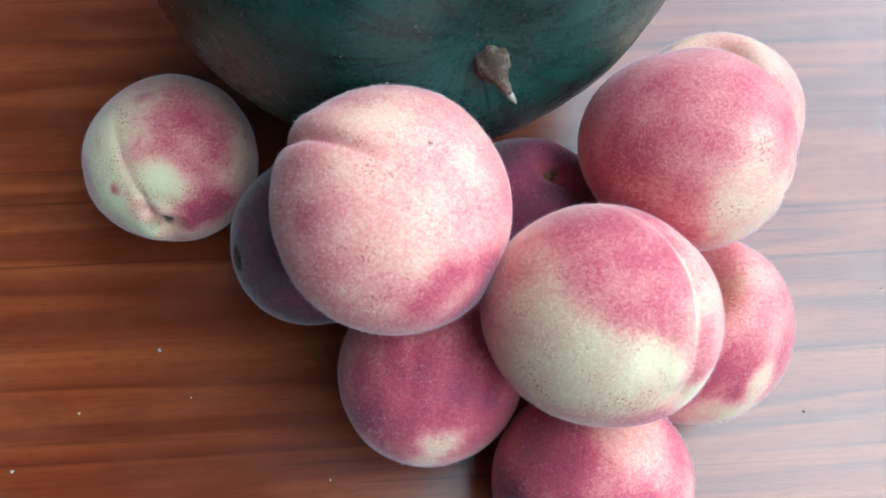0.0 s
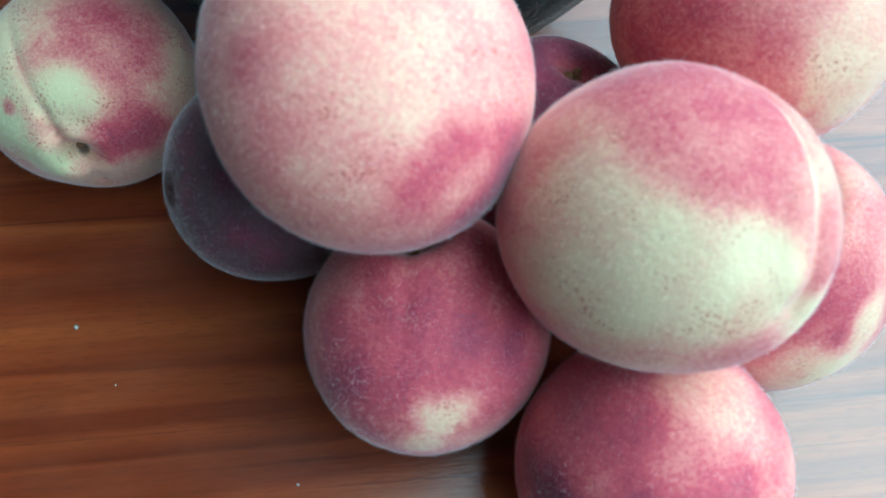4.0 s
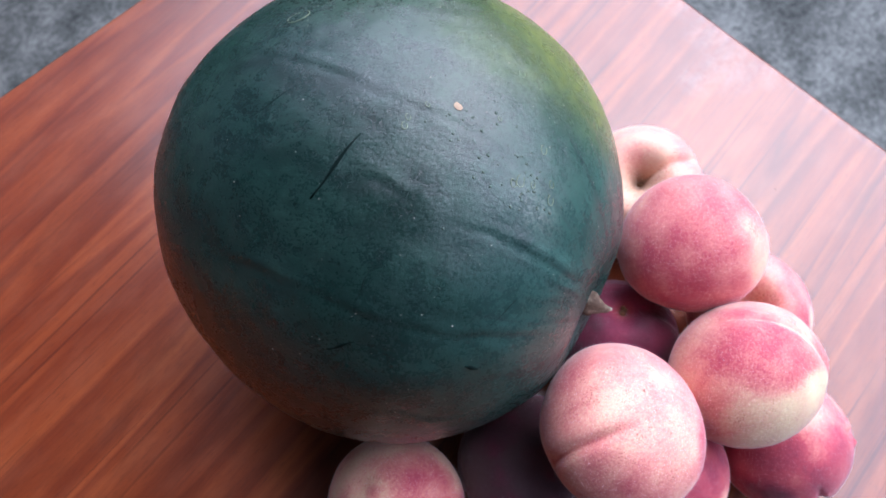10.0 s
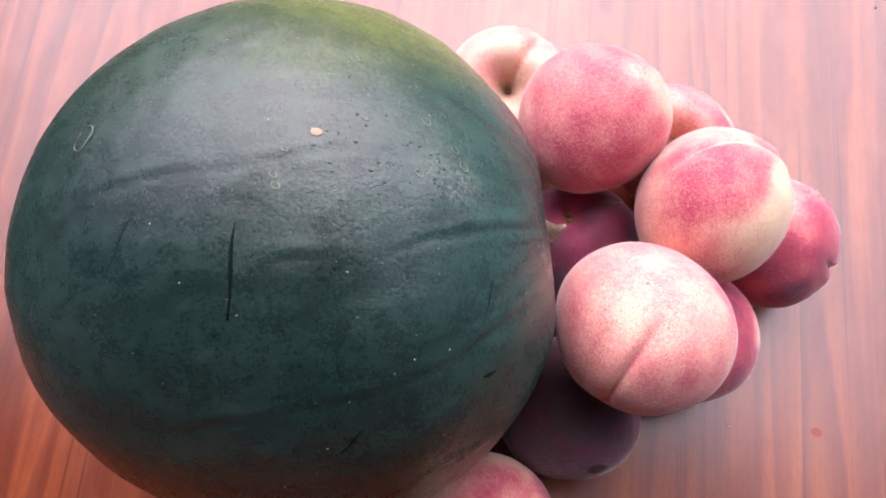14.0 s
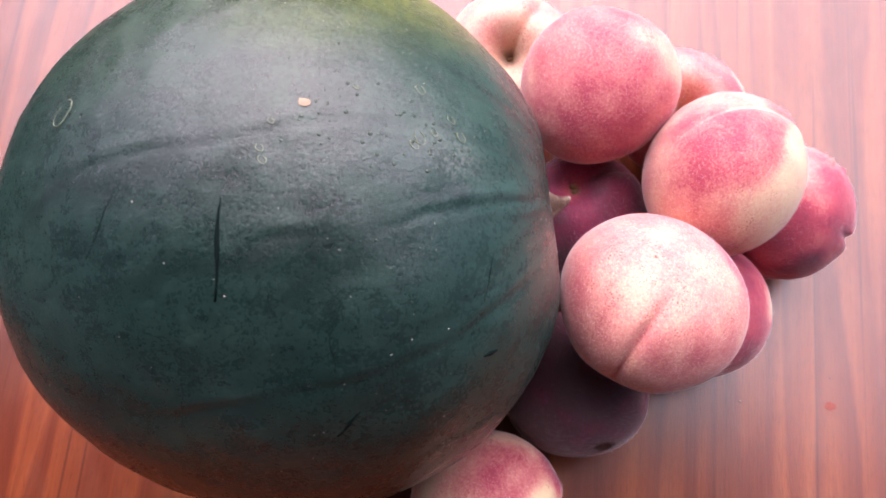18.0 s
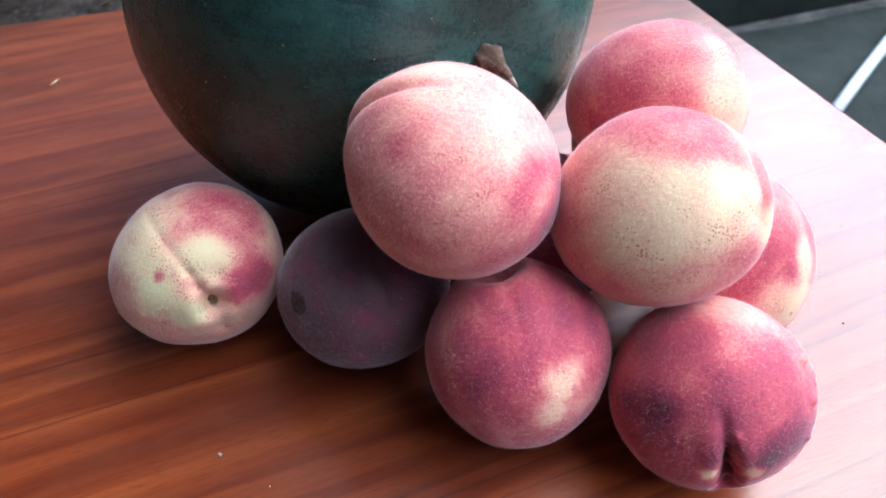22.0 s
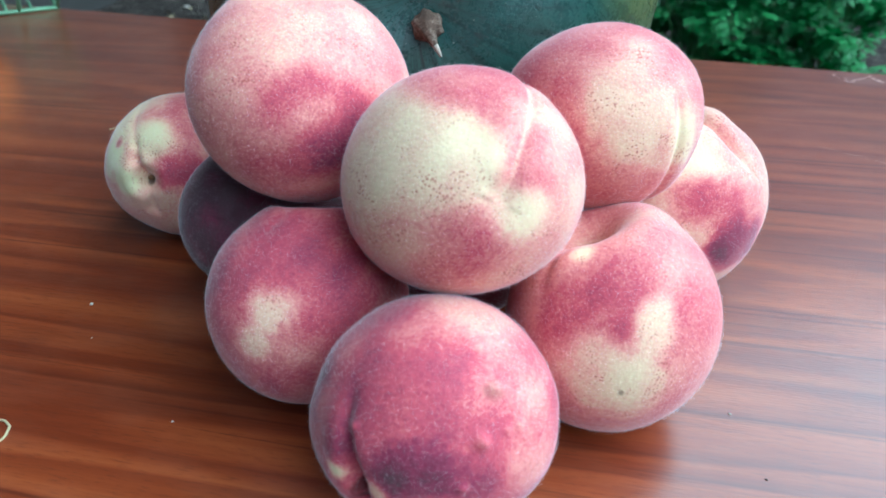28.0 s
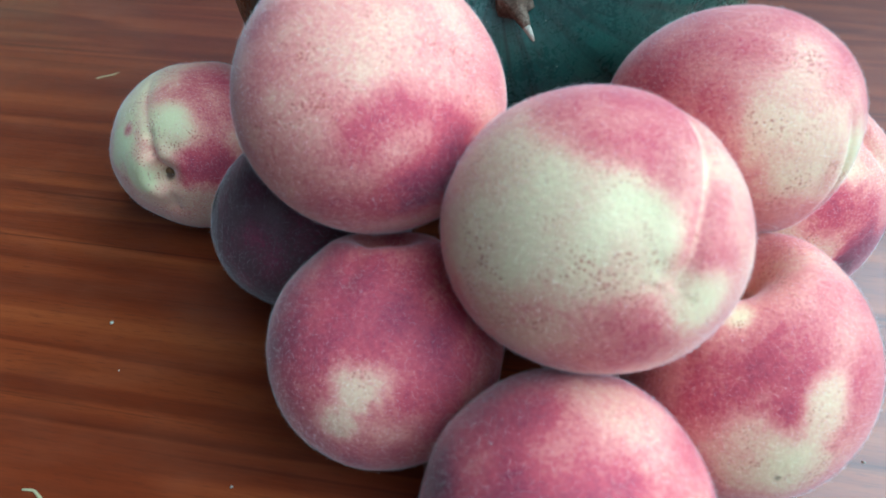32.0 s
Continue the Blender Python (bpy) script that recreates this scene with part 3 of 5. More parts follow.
PEACH_G = dict(
    centre=(0.0016, 0.0717, 0.7750), shape=(0.03539, 0.03594, 0.03582, 0.00031, 0.00003, -0.00066), lobes=(0.0028, -0.0013, 0.0051, -0.0027, 0.0020, -0.0077, -0.0102),
    pole=(-0.105, 0.450, 0.885), seam=(-0.200, -0.500, 0.840), base=(0.60, 0.00),
    red=[
        (-138, 41, 22, 0.66), (-106, 69, 16, 0.72), (-48, 38, 12, 0.70), (-126, 35, 19, 0.68), (-119, 1, 17, 0.62), (-51, 28, 13, 0.70),
        (-103, 68, 20, 0.72), (-124, 40, 17, 0.70), (-60, 59, 19, 0.70), (-36, 32, 15, 0.68), (-104, 22, 7, 0.60), (-73, 10, 11, 0.40),
        (-82, 27, 12, 0.25), (-92, 11, 10, 0.28),
    ],
    green=[(-85, 21, 13, 0.08),])
PEACH_H = dict(
    centre=(0.0603, 0.0319, 0.7737), shape=(0.03570, 0.03512, 0.03407, 0.00087, -0.00019, -0.00083), lobes=(-0.0097, -0.0091, -0.0104, -0.0106, 0.0059, 0.0003, 0.0058),
    pole=(-0.373, -0.928, 0.003), seam=(-0.436, -0.822, 0.366),
    # this run of dark spots paints the shade down inside the cleft
    wounds_shade=[((-0.404, -0.880, 0.250), 0.035, 0.75), ((-0.392, -0.910, 0.136), 0.060, 0.75), ((-0.373, -0.928, 0.003), 0.070, 0.75), ((-0.347, -0.927, -0.145), 0.075, 0.75), ((-0.306, -0.894, -0.329), 0.080, 0.75), ((-0.221, -0.767, -0.603), 0.080, 0.75)], base=(0.66, 0.00),
    # the dark reds at the left limb stand in for violet fuzz sheen
    red=[
        (-112, 83, 20, 0.63), (156, 55, 20, 0.71), (-75, 57, 17, 0.73), (-128, 55, 21, 0.77), (-122, 23, 15, 0.85), (38, 71, 23, 0.51),
        (-3, 56, 23, 0.51), (-15, 34, 14, 0.45), (-26, 6, 17, 0.43), (-56, 9, 11, 0.77), (-120, 74, 12, 0.51), (43, 72, 17, 0.37),
        (-167, 44, 16, 0.67), (-164, 16, 18, 0.85), (-100, 46, 15, 0.65), (-129, 25, 13, 0.71), (-109, 32, 10, 0.73), (-90, 14, 13, 0.91),
        (-74, 18, 11, 0.93), (-123, -1, 5, 0.14), (-100, -0, 6, 0.24),
    ],
    green=[(-123, -1, 6, 0.70), (-100, -0, 6, 0.50),],
    marks=[((0.401, -0.183, 0.898), 0.04, 0.01)])
PEACH_I = dict(
    centre=(0.1064, 0.0870, 0.7765), shape=(0.03513, 0.03569, 0.03739, 0.00131, -0.00014, 0.00139), lobes=(0.0039, -0.0007, -0.0060, -0.0066, -0.0077, -0.0011, 0.0005),
    core=0.60, pole=(-0.370, 0.120, 0.920), seam=(-0.530, -0.484, 0.696), base=(0.50, 0.00),
    red=[
        (-80, 67, 18, 0.50), (-84, 31, 16, 0.22), (-4, 77, 22, 0.40), (-113, 35, 16, 0.68), (-68, 57, 13, 0.62), (-94, 45, 16, 0.70),
        (-80, 31, 12, 0.64), (-42, 64, 16, 0.48), (-122, 60, 6, 0.20), (-28, 29, 15, 0.60), (-36, -5, 22, 0.50), (-95, 12, 15, 0.34),
        (-64, 28, 11, 0.24), (-79, 3, 16, 0.22), (-61, 35, 9, 0.27), (-76, 8, 12, 0.20), (-40, 28, 9, 0.58),
    ],
    green=[(-79, 3, 17, 0.45), (-64, 28, 12, 0.20), (-122, 60, 6, 0.40),], wounds_shade=[((0.198, -0.980, -0.016), 0.035, 0.6)])
PEACH_J = dict(
    centre=(0.0418, 0.1351, 0.7763), shape=(0.03481, 0.03528, 0.03550, -0.00073, 0.00014, 0.00015),
    pole=(0.202, 0.186, 0.962), seam=(0.480, -0.206, 0.853), base=(0.88, 0),
    red=[(-128, 81, 25, 0.86), (-52, 68, 18, 0.92)], green=[])
MELON = dict(centre=(-0.0062, 0.2565, 0.8503), shape=(0.11309, 0.11389, 0.11116, -0.00167, 0.00204, 0.00229), lobes=(0.0198, -0.0011, -0.0207, 0.0076, 0.0093, -0.0082, -0.0232))
STEM_ROOT = (0.258, -0.964, 0.052)
STEM_TIP = (0.0305, 0.1450, 0.8455)

# ---- the setting: yard, garden bed, kerb, added light blockers ----
BED = 0.285                # height of the garden bed
KERB_Y = 1.68              # far side of the paved yard


def sheet(name, x0, x1, y0, y1, z, nx, ny, rough, seed, mat, floor=None):
    rng = np.random.RandomState(seed)
    xs, ys = np.linspace(x0, x1, nx), np.linspace(y0, y1, ny)
    gx, gy = np.meshgrid(xs, ys, indexing="ij")
    gz = np.full(gx.shape, z)
    for k in range(30):
        d = rng.normal(size=2) * rng.uniform(1, 30)
        gz = gz + rough * np.sin(gx * d[0] + gy * d[1] + rng.uniform(0, 6.28)) / (1 + 0.06 * np.hypot(*d))
    verts = np.stack([gx, gy, gz], -1).reshape(-1, 3)
    faces = [(i * ny + j, (i + 1) * ny + j, (i + 1) * ny + j + 1, i * ny + j + 1) for i in range(nx - 1) for j in range(ny - 1)]
    return new(name, mesh_of(name, verts, faces, mat))


bm = bmesh.new()
bmesh.ops.create_grid(bm, x_segments=2, y_segments=2, size=400)
tagged(part("ground", bm, CONCRETE), "worn grey concrete yard under the wooden table", "ground", kind="structure")
bed = tagged(sheet("garden_bed", -6, 7.5, KERB_Y + 0.075, 12, BED, 150, 130, 0.0035, 3, SOIL), "bare grey-brown soil of a raised garden bed", "soil", kind="structure")
kerb = tagged(part("kerb", box(-6, KERB_Y, 0.0, 7.5, KERB_Y + 0.06, BED - 0.01, 0.004), KERBFACE), "dark mossy concrete kerb holding back the garden bed", "kerb", kind="structure")
part("kerb_cap", box(-6, KERB_Y - 0.010, BED - 0.010, 7.5, KERB_Y + 0.068, BED + 0.008, 0.005), KERBTOP, kerb, "pale weathered cap of the kerb")
# unseen walls and overhead slab, added only to block and shape the light
tagged(part("wall_west", box(-2.3, -1.10, 0, -2.1, 3.0, 2.75), BLOCK_GREY), "plain grey wall added out of view to block light from the west", "wall", kind="structure")
tagged(part("wall_south", box(-2.1, -1.10, 0, -0.30, -0.95, 2.75), BLOCK_GREY), "plain grey wall added out of view to shade the table's near side", "wall", kind="structure")
tagged(part("wall_north", box(-7, 6.0, 0, 1.3, 6.15, 2.6), BLOCK_DARK), "plain dark wall added out of view to darken reflections from the north", "fence", kind="structure")
tagged(part("wall_east", box(7.6, -9, 0, 7.75, 6.15, 2.9), BLOCK_DARK), "plain dark wall added out of view to cut low light from the east", "wall", kind="structure")
tagged(part("ceiling", box(-2.3, -1.10, 2.75, 0.34, 3.0, 2.87), BLOCK_BROWN), "plain dark slab added out of view to block light from overhead", "ceiling", kind="structure")

# soil crumbs and small stones near the kerb
rng = random.Random(4)
bm = bmesh.new()
for _ in range(900):
    x, y = rng.uniform(-2.2, 3.2), KERB_Y + 0.1 + 2.8 * rng.random() ** 1.6
    r = 0.0025 + 0.010 * rng.random() ** 3
    blob(bm, (x, y, BED + r * 0.25), r, (rng.uniform(0.7, 1.5), rng.uniform(0.7, 1.3), rng.uniform(0.5, 0.9)), Euler((0, 0, rng.uniform(0, 3))).to_matrix().to_4x4())
tagged(part("soil_clods", bm, SOIL), "loose grey clods and crumbs of soil on the garden bed", "soil", kind="stuff")
bm = bmesh.new()
for _ in range(70):
    x, y = rng.uniform(-2.0, 3.0), KERB_Y + 0.12 + 2.4 * rng.random()
    disc_on(bm, (x, y, BED + 0.004), (rng.uniform(-0.3, 0.3), rng.uniform(-0.3, 0.3), 1), rng.uniform(0.006, 0.018), 0.004, rng)
tagged(part("stone_chips", bm, CRUMB), "pale stone chips scattered on the garden bed", "stones", kind="stuff")

# dead leaves and bits of straw lying about on the bed
for name, mat, count, length, label in (("leaf_litter", DEADLEAF, 420, 0.022, "small dead brown leaves strewn on the soil"), ("straw_bits", STRAW, 160, 0.03, "pale bits of straw strewn on the soil")):
    bm = bmesh.new()
    for _ in range(count):
        p = Vector((rng.uniform(-2.2, 3.2), KERB_Y + 0.1 + 2.6 * rng.random() ** 1.4, BED + 0.006))
        a = rng.uniform(0, 6.28)
        d = Vector((math.cos(a), math.sin(a), rng.uniform(-0.1, 0.2))) * length * rng.uniform(0.4, 1.0)
        w = Vector((-math.sin(a), math.cos(a), rng.uniform(-0.3, 0.3))) * d.length * (0.32 if mat is DEADLEAF else 0.06)
        top = Vector((0, 0, d.length * rng.uniform(0.05, 0.2)))
        q = [bm.verts.new(v) for v in (p - d, p - w + top, p + d, p + w + top, p - Vector((0, 0, 0.006)))]
        for f in ((0, 1, 3), (1, 2, 3), (0, 4, 1), (1, 4, 2), (2, 4, 3), (3, 4, 0)):
            bm.faces.new([q[k] for k in f])
    tagged(part(name, bm, mat, smooth=False), label, "litter", kind="stuff")

# ---- the table ----
def build_table():
    t = new("table")
    t.matrix_world = pose(CORNER.x, CORNER.y, 0, 0, 0, TABLE_TURN)
    L, D = 1.15, 0.74
    bm = box(-L, -D, TOP - 0.026, 0, 0, TOP, 0.0)
    bmesh.ops.bevel(bm, geom=[e for e in bm.edges], offset=0.003, segments=3, profile=0.5, affect="EDGES")
    part("tabletop", bm, WOOD, t, "glossy red-brown varnished tabletop with streaky grain")
    for x0, y0, x1, y1 in ((-L + 0.06, -D + 0.05, -0.06, -D + 0.07), (-L + 0.06, -0.07, -0.06, -0.05), (-L + 0.05, -D + 0.07, -L + 0.07, -0.07), (-0.07, -D + 0.07, -0.05, -0.07)):
        part("apron", box(x0, y0, TOP - 0.11, x1, y1, TOP - 0.027, 0.002), BROWN, t)
    for x in (-L + 0.075, -0.075):
        for y in (-D + 0.075, -0.075):
            part("leg", tube([(x, y, 0), (x, y, 0.3), (x, y, TOP - 0.027)], [0.017, 0.02, 0.023], 12), BROWN, t)
    return tagged(t, "red-brown varnished wooden table with streaky grain", "table")


build_table()


# ---- the watermelon ----
MELON_C = Vector(MELON["centre"])
_s = MELON["shape"]
MELON_R = Matrix(((_s[0], _s[3], _s[4]), (_s[3], _s[1], _s[5]), (_s[4], _s[5], _s[2])))
AXIS = Vector((0.215, -0.966, 0.143)).normalized()       # towards the stalk


def melon_point(u, lift=0.0):
    """The place on the melon in a direction, and the normal there."""
    u = Vector(u).normalized()
    n = (MELON_R.inverted() @ u).normalized()
    r = MELON_R @ u
    return MELON_C + r * melon_swell(np.array([u]))[0] + n * lift, n


# creases along the rind as directions from the stalk's far side towards it, and their height
CREASES = (
    (((-0.691, -0.009, 0.723), (-0.582, -0.301, 0.756), (-0.472, -0.531, 0.703), (-0.329, -0.701, 0.633), (-0.176, -0.824, 0.539)), 0.0036),
    (((-0.181, -0.280, 0.943), (-0.120, -0.455, 0.882), (-0.055, -0.569, 0.821), (0.000, -0.698, 0.716), (0.090, -0.832, 0.548)), 0.0036),
    (((-0.120, 0.490, 0.862), (-0.030, 0.200, 0.979), (0.040, -0.060, 0.997), (0.100, -0.240, 0.966), (0.150, -0.410, 0.899)), 0.0020),
)
# dark blotched bands between them
BANDS = (
    (((-0.710, 0.319, 0.628), (-0.669, -0.021, 0.743), (-0.614, -0.228, 0.756), (-0.529, -0.452, 0.718), (-0.417, -0.569, 0.709), (-0.327, -0.715, 0.618)), 0.060),
    (((-0.395, 0.211, 0.894), (-0.330, 0.040, 0.943), (-0.251, -0.176, 0.952), (-0.195, -0.287, 0.938)), 0.035),
    (((-0.180, 0.480, 0.859), (-0.090, 0.220, 0.971), (-0.010, 0.020, 1.0)), 0.035),
    (((-0.330, -0.360, 0.873), (-0.190, -0.500, 0.845)), 0.055),
)


def beside(d, line, n=32):
    """How far directions lie to the side of a line over the ball, and a weight that ends with the line."""
    line = np.array(line)
    step = np.linspace(0, len(line) - 1, n)
    pts = np.stack([np.interp(step, range(len(line)), line[:, k]) for k in range(3)], 1)
    pts /= np.linalg.norm(pts, axis=1)[:, None]
    side = np.cross(pts, np.gradient(pts, axis=0))
    side /= np.linalg.norm(side, axis=1)[:, None]
    near = np.argmax(d @ pts.T, axis=1)
    s = (d * side[near]).sum(1)
    past = np.sqrt(np.clip(((d - pts[near]) ** 2).sum(1) - s * s, 0, None))
    return s, smooth_step(1.2 - past / 0.12) * (past < 0.5)


def melon_swell(d):
    """Radial factor of the melon: a flat dimpled stalk end and faint ridges along the meridians."""
    ax = np.array(AXIS)
    c = d @ ax
    e1 = np.cross(ax, (0, 0, 1.0))
    e1 /= np.linalg.norm(e1)
    e2 = np.cross(ax, e1)
    phi = np.arctan2(d @ e2, d @ e1)
    th = np.arccos(np.clip(c, -1, 1))
    f = 1 - 0.09 * np.exp(-(th / 0.21) ** 2) - 0.03 * np.exp(-((math.pi - th) / 0.16) ** 2)
    ridge = np.sin(11 * phi + 2.2 * waves(d, 71, 3) + 0.8 * np.sin(2 * th))
    f += 0.0030 * ridge * np.sin(th) * smooth_step(th / 0.5) * (0.6 + 0.5 * waves(d, 72, 4))
    # short pinched creases running out from the stalk
    rs = np.random.RandomState(33)
    for k in range(16):
        a, t0 = -math.pi + 0.393 * (k + rs.uniform(-0.3, 0.3)), rs.uniform(0.15, 0.5)
        t1 = t0 + rs.uniform(0.4, 0.9)
        dphi = (phi - a - 0.10 * np.sin(2.3 * th + 1.7 * k) - 0.06 * waves(d, 80 + k, 14) + math.pi) % (2 * math.pi) - math.pi
        s = dphi * np.sin(th)
        fade = smooth_step((th - t0) / 0.3) * smooth_step((t1 - th) / 0.4)
        f += rs.uniform(0.2, 0.7) * (0.0026 * np.exp(-((s - 0.02) / 0.022) ** 2) - 0.0030 * np.exp(-((s + 0.012) / 0.016) ** 2)) * fade
    # long creases in the rind
    for k, (line, h) in enumerate(CREASES):
        s, fade = beside(d, line)
        s = s + 0.006 * waves(d, 95 + k, 14) + 0.003 * waves(d, 105 + k, 40)
        fade = fade * (0.75 + 0.35 * waves(d, 115 + k, 12))
        f += h * (0.9 * np.exp(-((s - 0.020) / 0.020) ** 2) - np.exp(-((s + 0.008) / 0.012) ** 2)) * fade
    return f + lobes(d, MELON["lobes"]) + 0.0035 * waves(d, 8, 6) + 0.0010 * waves(d, 9, 22) + 0.0006 * waves(d, 10, 60, 24)


def build_melon():
    d, faces = ball_grid(110)
    # stand the mesh on its stalk axis, so that the rind's pattern follows the meridians
    q = Vector((0, 0, 1)).rotation_difference(AXIS).to_matrix()
    world_d = d @ np.array(q).T
    p = (world_d * melon_swell(world_d)[:, None]) @ np.array(MELON_R).T
    p[:, 2] = np.maximum(p[:, 2], TOP - MELON_C.z)         # it lies heavy on the wood
    t = new("watermelon", mesh_of("watermelon", p @ np.array(q), faces, RIND))
    t.matrix_world = Matrix.Translation(MELON_C) @ q.to_4x4()

    def attribute(name, values):
        at = t.data.attributes.new(name, "FLOAT", "POINT")
        at.data.foreach_set("value", values)

    def away(u, seed, size, amount):
        return np.degrees(np.arccos(np.clip(world_d @ np.array(Vector(u).normalized()), -1, 1))) + amount * waves(world_d, seed, size)

    ang = away((0.88, 0.0, 0.47), 5, 7, 4)
    attribute("field", smooth_step((42 - ang) / 26))
    attribute("green", smooth_step((78 - ang) / 45))
    attribute("scuff", 0.55 * smooth_step((7.5 - away((0.098, -0.624, 0.776), 6, 16, 2.5)) / 5))
    dark = np.zeros(len(d))
    for k, (line, wide) in enumerate(BANDS):
        off, fade = beside(world_d, line)
        off = off + 0.5 * wide * waves(world_d, 130 + k, 9) + 0.35 * wide * waves(world_d, 140 + k, 30)
        dark = np.maximum(dark, np.exp(-(off / wide) ** 2) * fade)
    # shade painted into the groove of each long crease
    for line, h in CREASES:
        off, fade = beside(world_d, line)
        dark = np.maximum(dark, 0.5 * np.exp(-((off + 0.010) / 0.014) ** 2) * fade)
    attribute("band", dark)
    back = t.matrix_world.inverted()

    def put(name, bm, mat, label, smooth=True):
        ob = part(name, bm, mat, None, label, smooth)
        ob.data.transform(back)
        ob.parent = t
        return ob

    # stalk: flared base, curved, pale ragged end
    base, n = melon_point(STEM_ROOT)
    tip = Vector(STEM_TIP)
    pts, rad = [], []
    for k in range(15):
        s = k / 14
        c = (1 - s) ** 2 * (base - n * 0.003) + 2 * s * (1 - s) * (base + n * 0.010 + Vector((-0.001, 0, 0.002))) + s * s * tip
        pts.append(c)
        rad.append((0.0030 * math.exp(-((s - 0.16) / 0.24) ** 2) + 0.0008 + 0.0030 * (1 - s) + 0.0002 * math.sin(31 * s)) * (1 if s < 0.95 else 0.7))
    bm = tube(pts[:12], rad[:12], 18)
    bm.verts.ensure_lookup_table()
    for k, v in enumerate(bm.verts):
        # lengthwise ribs and dry wrinkles
        v.co = pts[k // 18] + (v.co - pts[k // 18]) * (1.0 + (0.06 if (k % 18) % 3 == 0 else -0.03) + 0.10 * math.sin(k * 2.17) * math.sin(k // 18 * 1.3))
    put("stalk", bm, STEM, "short dry brown stalk with ribbed flared base")
    put("cut_end", tube(pts[11:], [r * (0.95 - 0.16 * (k % 2)) for k, r in enumerate(rad[11:])], 7), CUT, "pale dry cut end of the stalk")
    # dark scratches
    for a, b, w in (((-0.131, -0.079, 0.988), (-0.398, -0.093, 0.913), 0.0007), ((-0.601, -0.464, 0.650), (-0.683, -0.404, 0.609), 0.0006), ((-0.424, -0.385, 0.820), (-0.514, -0.400, 0.758), 0.0002),
                    ((-0.116, 0.224, 0.968), (-0.326, 0.297, 0.898), 0.0002), ((-0.103, -0.749, 0.655), (-0.250, -0.736, 0.629), 0.0002), ((-0.390, -0.752, 0.532), (-0.362, -0.785, 0.502), 0.0008)):
        pts = [melon_point(Vector(a).lerp(Vector(b), k / 9) + 0.004 * Vector((0, math.sin(k * 0.7), 0)), -0.25 * w)[0] for k in range(10)]
        put("scratch", tube(pts, [w * (0.35 + 0.65 * math.sin(math.pi * (0.08 + 0.84 * k / 9))) * (1 + 0.2 * math.sin(5.1 * k)) for k in range(10)], 6), GASH, "thin dark scratch in the rind")
    # raised corky dots
    rr = random.Random(12)
    bm = bmesh.new()
    for c, spread, count in (((0.155, -0.56, 0.812), 0.045, 90), ((0.16, -0.34, 0.925), 0.09, 70), ((0.1, -0.40, 0.9), 0.2, 30)):
        for _ in range(count):
            u = Vector(c) + Vector((rr.gauss(0, spread), rr.gauss(0, spread), rr.gauss(0, spread)))
            p, n = melon_point(u, -0.0001)
            blob(bm, p, 0.00025 + 0.0005 * rr.random() ** 2, (1, rr.uniform(0.6, 1.5), 0.35), n.to_track_quat("Z", "Y").to_matrix().to_4x4())
    tagged(put("corky_dots", bm, CORK, "small raised corky dots on the rind"), kind="stuff")
    bm = bmesh.new()
    for _ in range(260):
        u = Vector((rr.gauss(0, 1), rr.gauss(-0.6, 0.8), rr.gauss(0.6, 0.7)))
        p, n = melon_point(u, 0.00005)
        disc_on(bm, p, n, rr.uniform(0.00012, 0.00038), 0.0001, rr, 5)
    tagged(put("dust_specks", bm, CRUMB, "pale specks of dust on the rind"), kind="stuff")
    # dried drops: thin pale rings
    for u, r in (((0.460, -0.263, 0.848), 0.0016), ((0.098, 0.494, 0.864), 0.0042), ((0.013, -0.153, 0.988), 0.0011), ((-0.018, -0.166, 0.986), 0.0012), ((0.091, -0.166, 0.982), 0.0009), ((0.237, -0.348, 0.907), 0.0008),
                 ((0.288, -0.503, 0.815), 0.0016), ((0.134, -0.528, 0.838), 0.0020), ((0.110, -0.520, 0.850), 0.0014), ((0.177, -0.625, 0.760), 0.0016), ((0.220, -0.593, 0.774), 0.0013), ((0.160, -0.560, 0.812), 0.0010)):
        p, n = melon_point(u, 0.0001)
        a = n.orthogonal().normalized()
        b = n.cross(a)
        pts = [p + r * (1 + 0.2 * math.sin(2 * q + r * 999)) * (math.cos(q) * a + math.sin(q) * b) for q in [5.4 * k / 16 for k in range(17)]]
        put("dry_ring", tube(pts, [0.00016] * 17, 5), RINGS, "thin pale ring of a dried drop")
    p, n = melon_point((0.160, -0.235, 0.959), 0.0003)
    bm = bmesh.new()
    disc_on(bm, p, n, 0.0013, 0.0002, rr, 7)
    bmesh.ops.scale(bm, vec=(1, 1.5, 1), verts=bm.verts[:], space=Matrix.Translation(-p))
    put("flake", bm, FLAKE, "tiny beige flake stuck to the rind", False)
    return tagged(t, "large dark green watermelon with yellowish field spot and dry stalk", "watermelon")


build_melon()


# ---- the peaches ----
BALL = ball_grid(84)
HAIRS = 42000               # on each peach


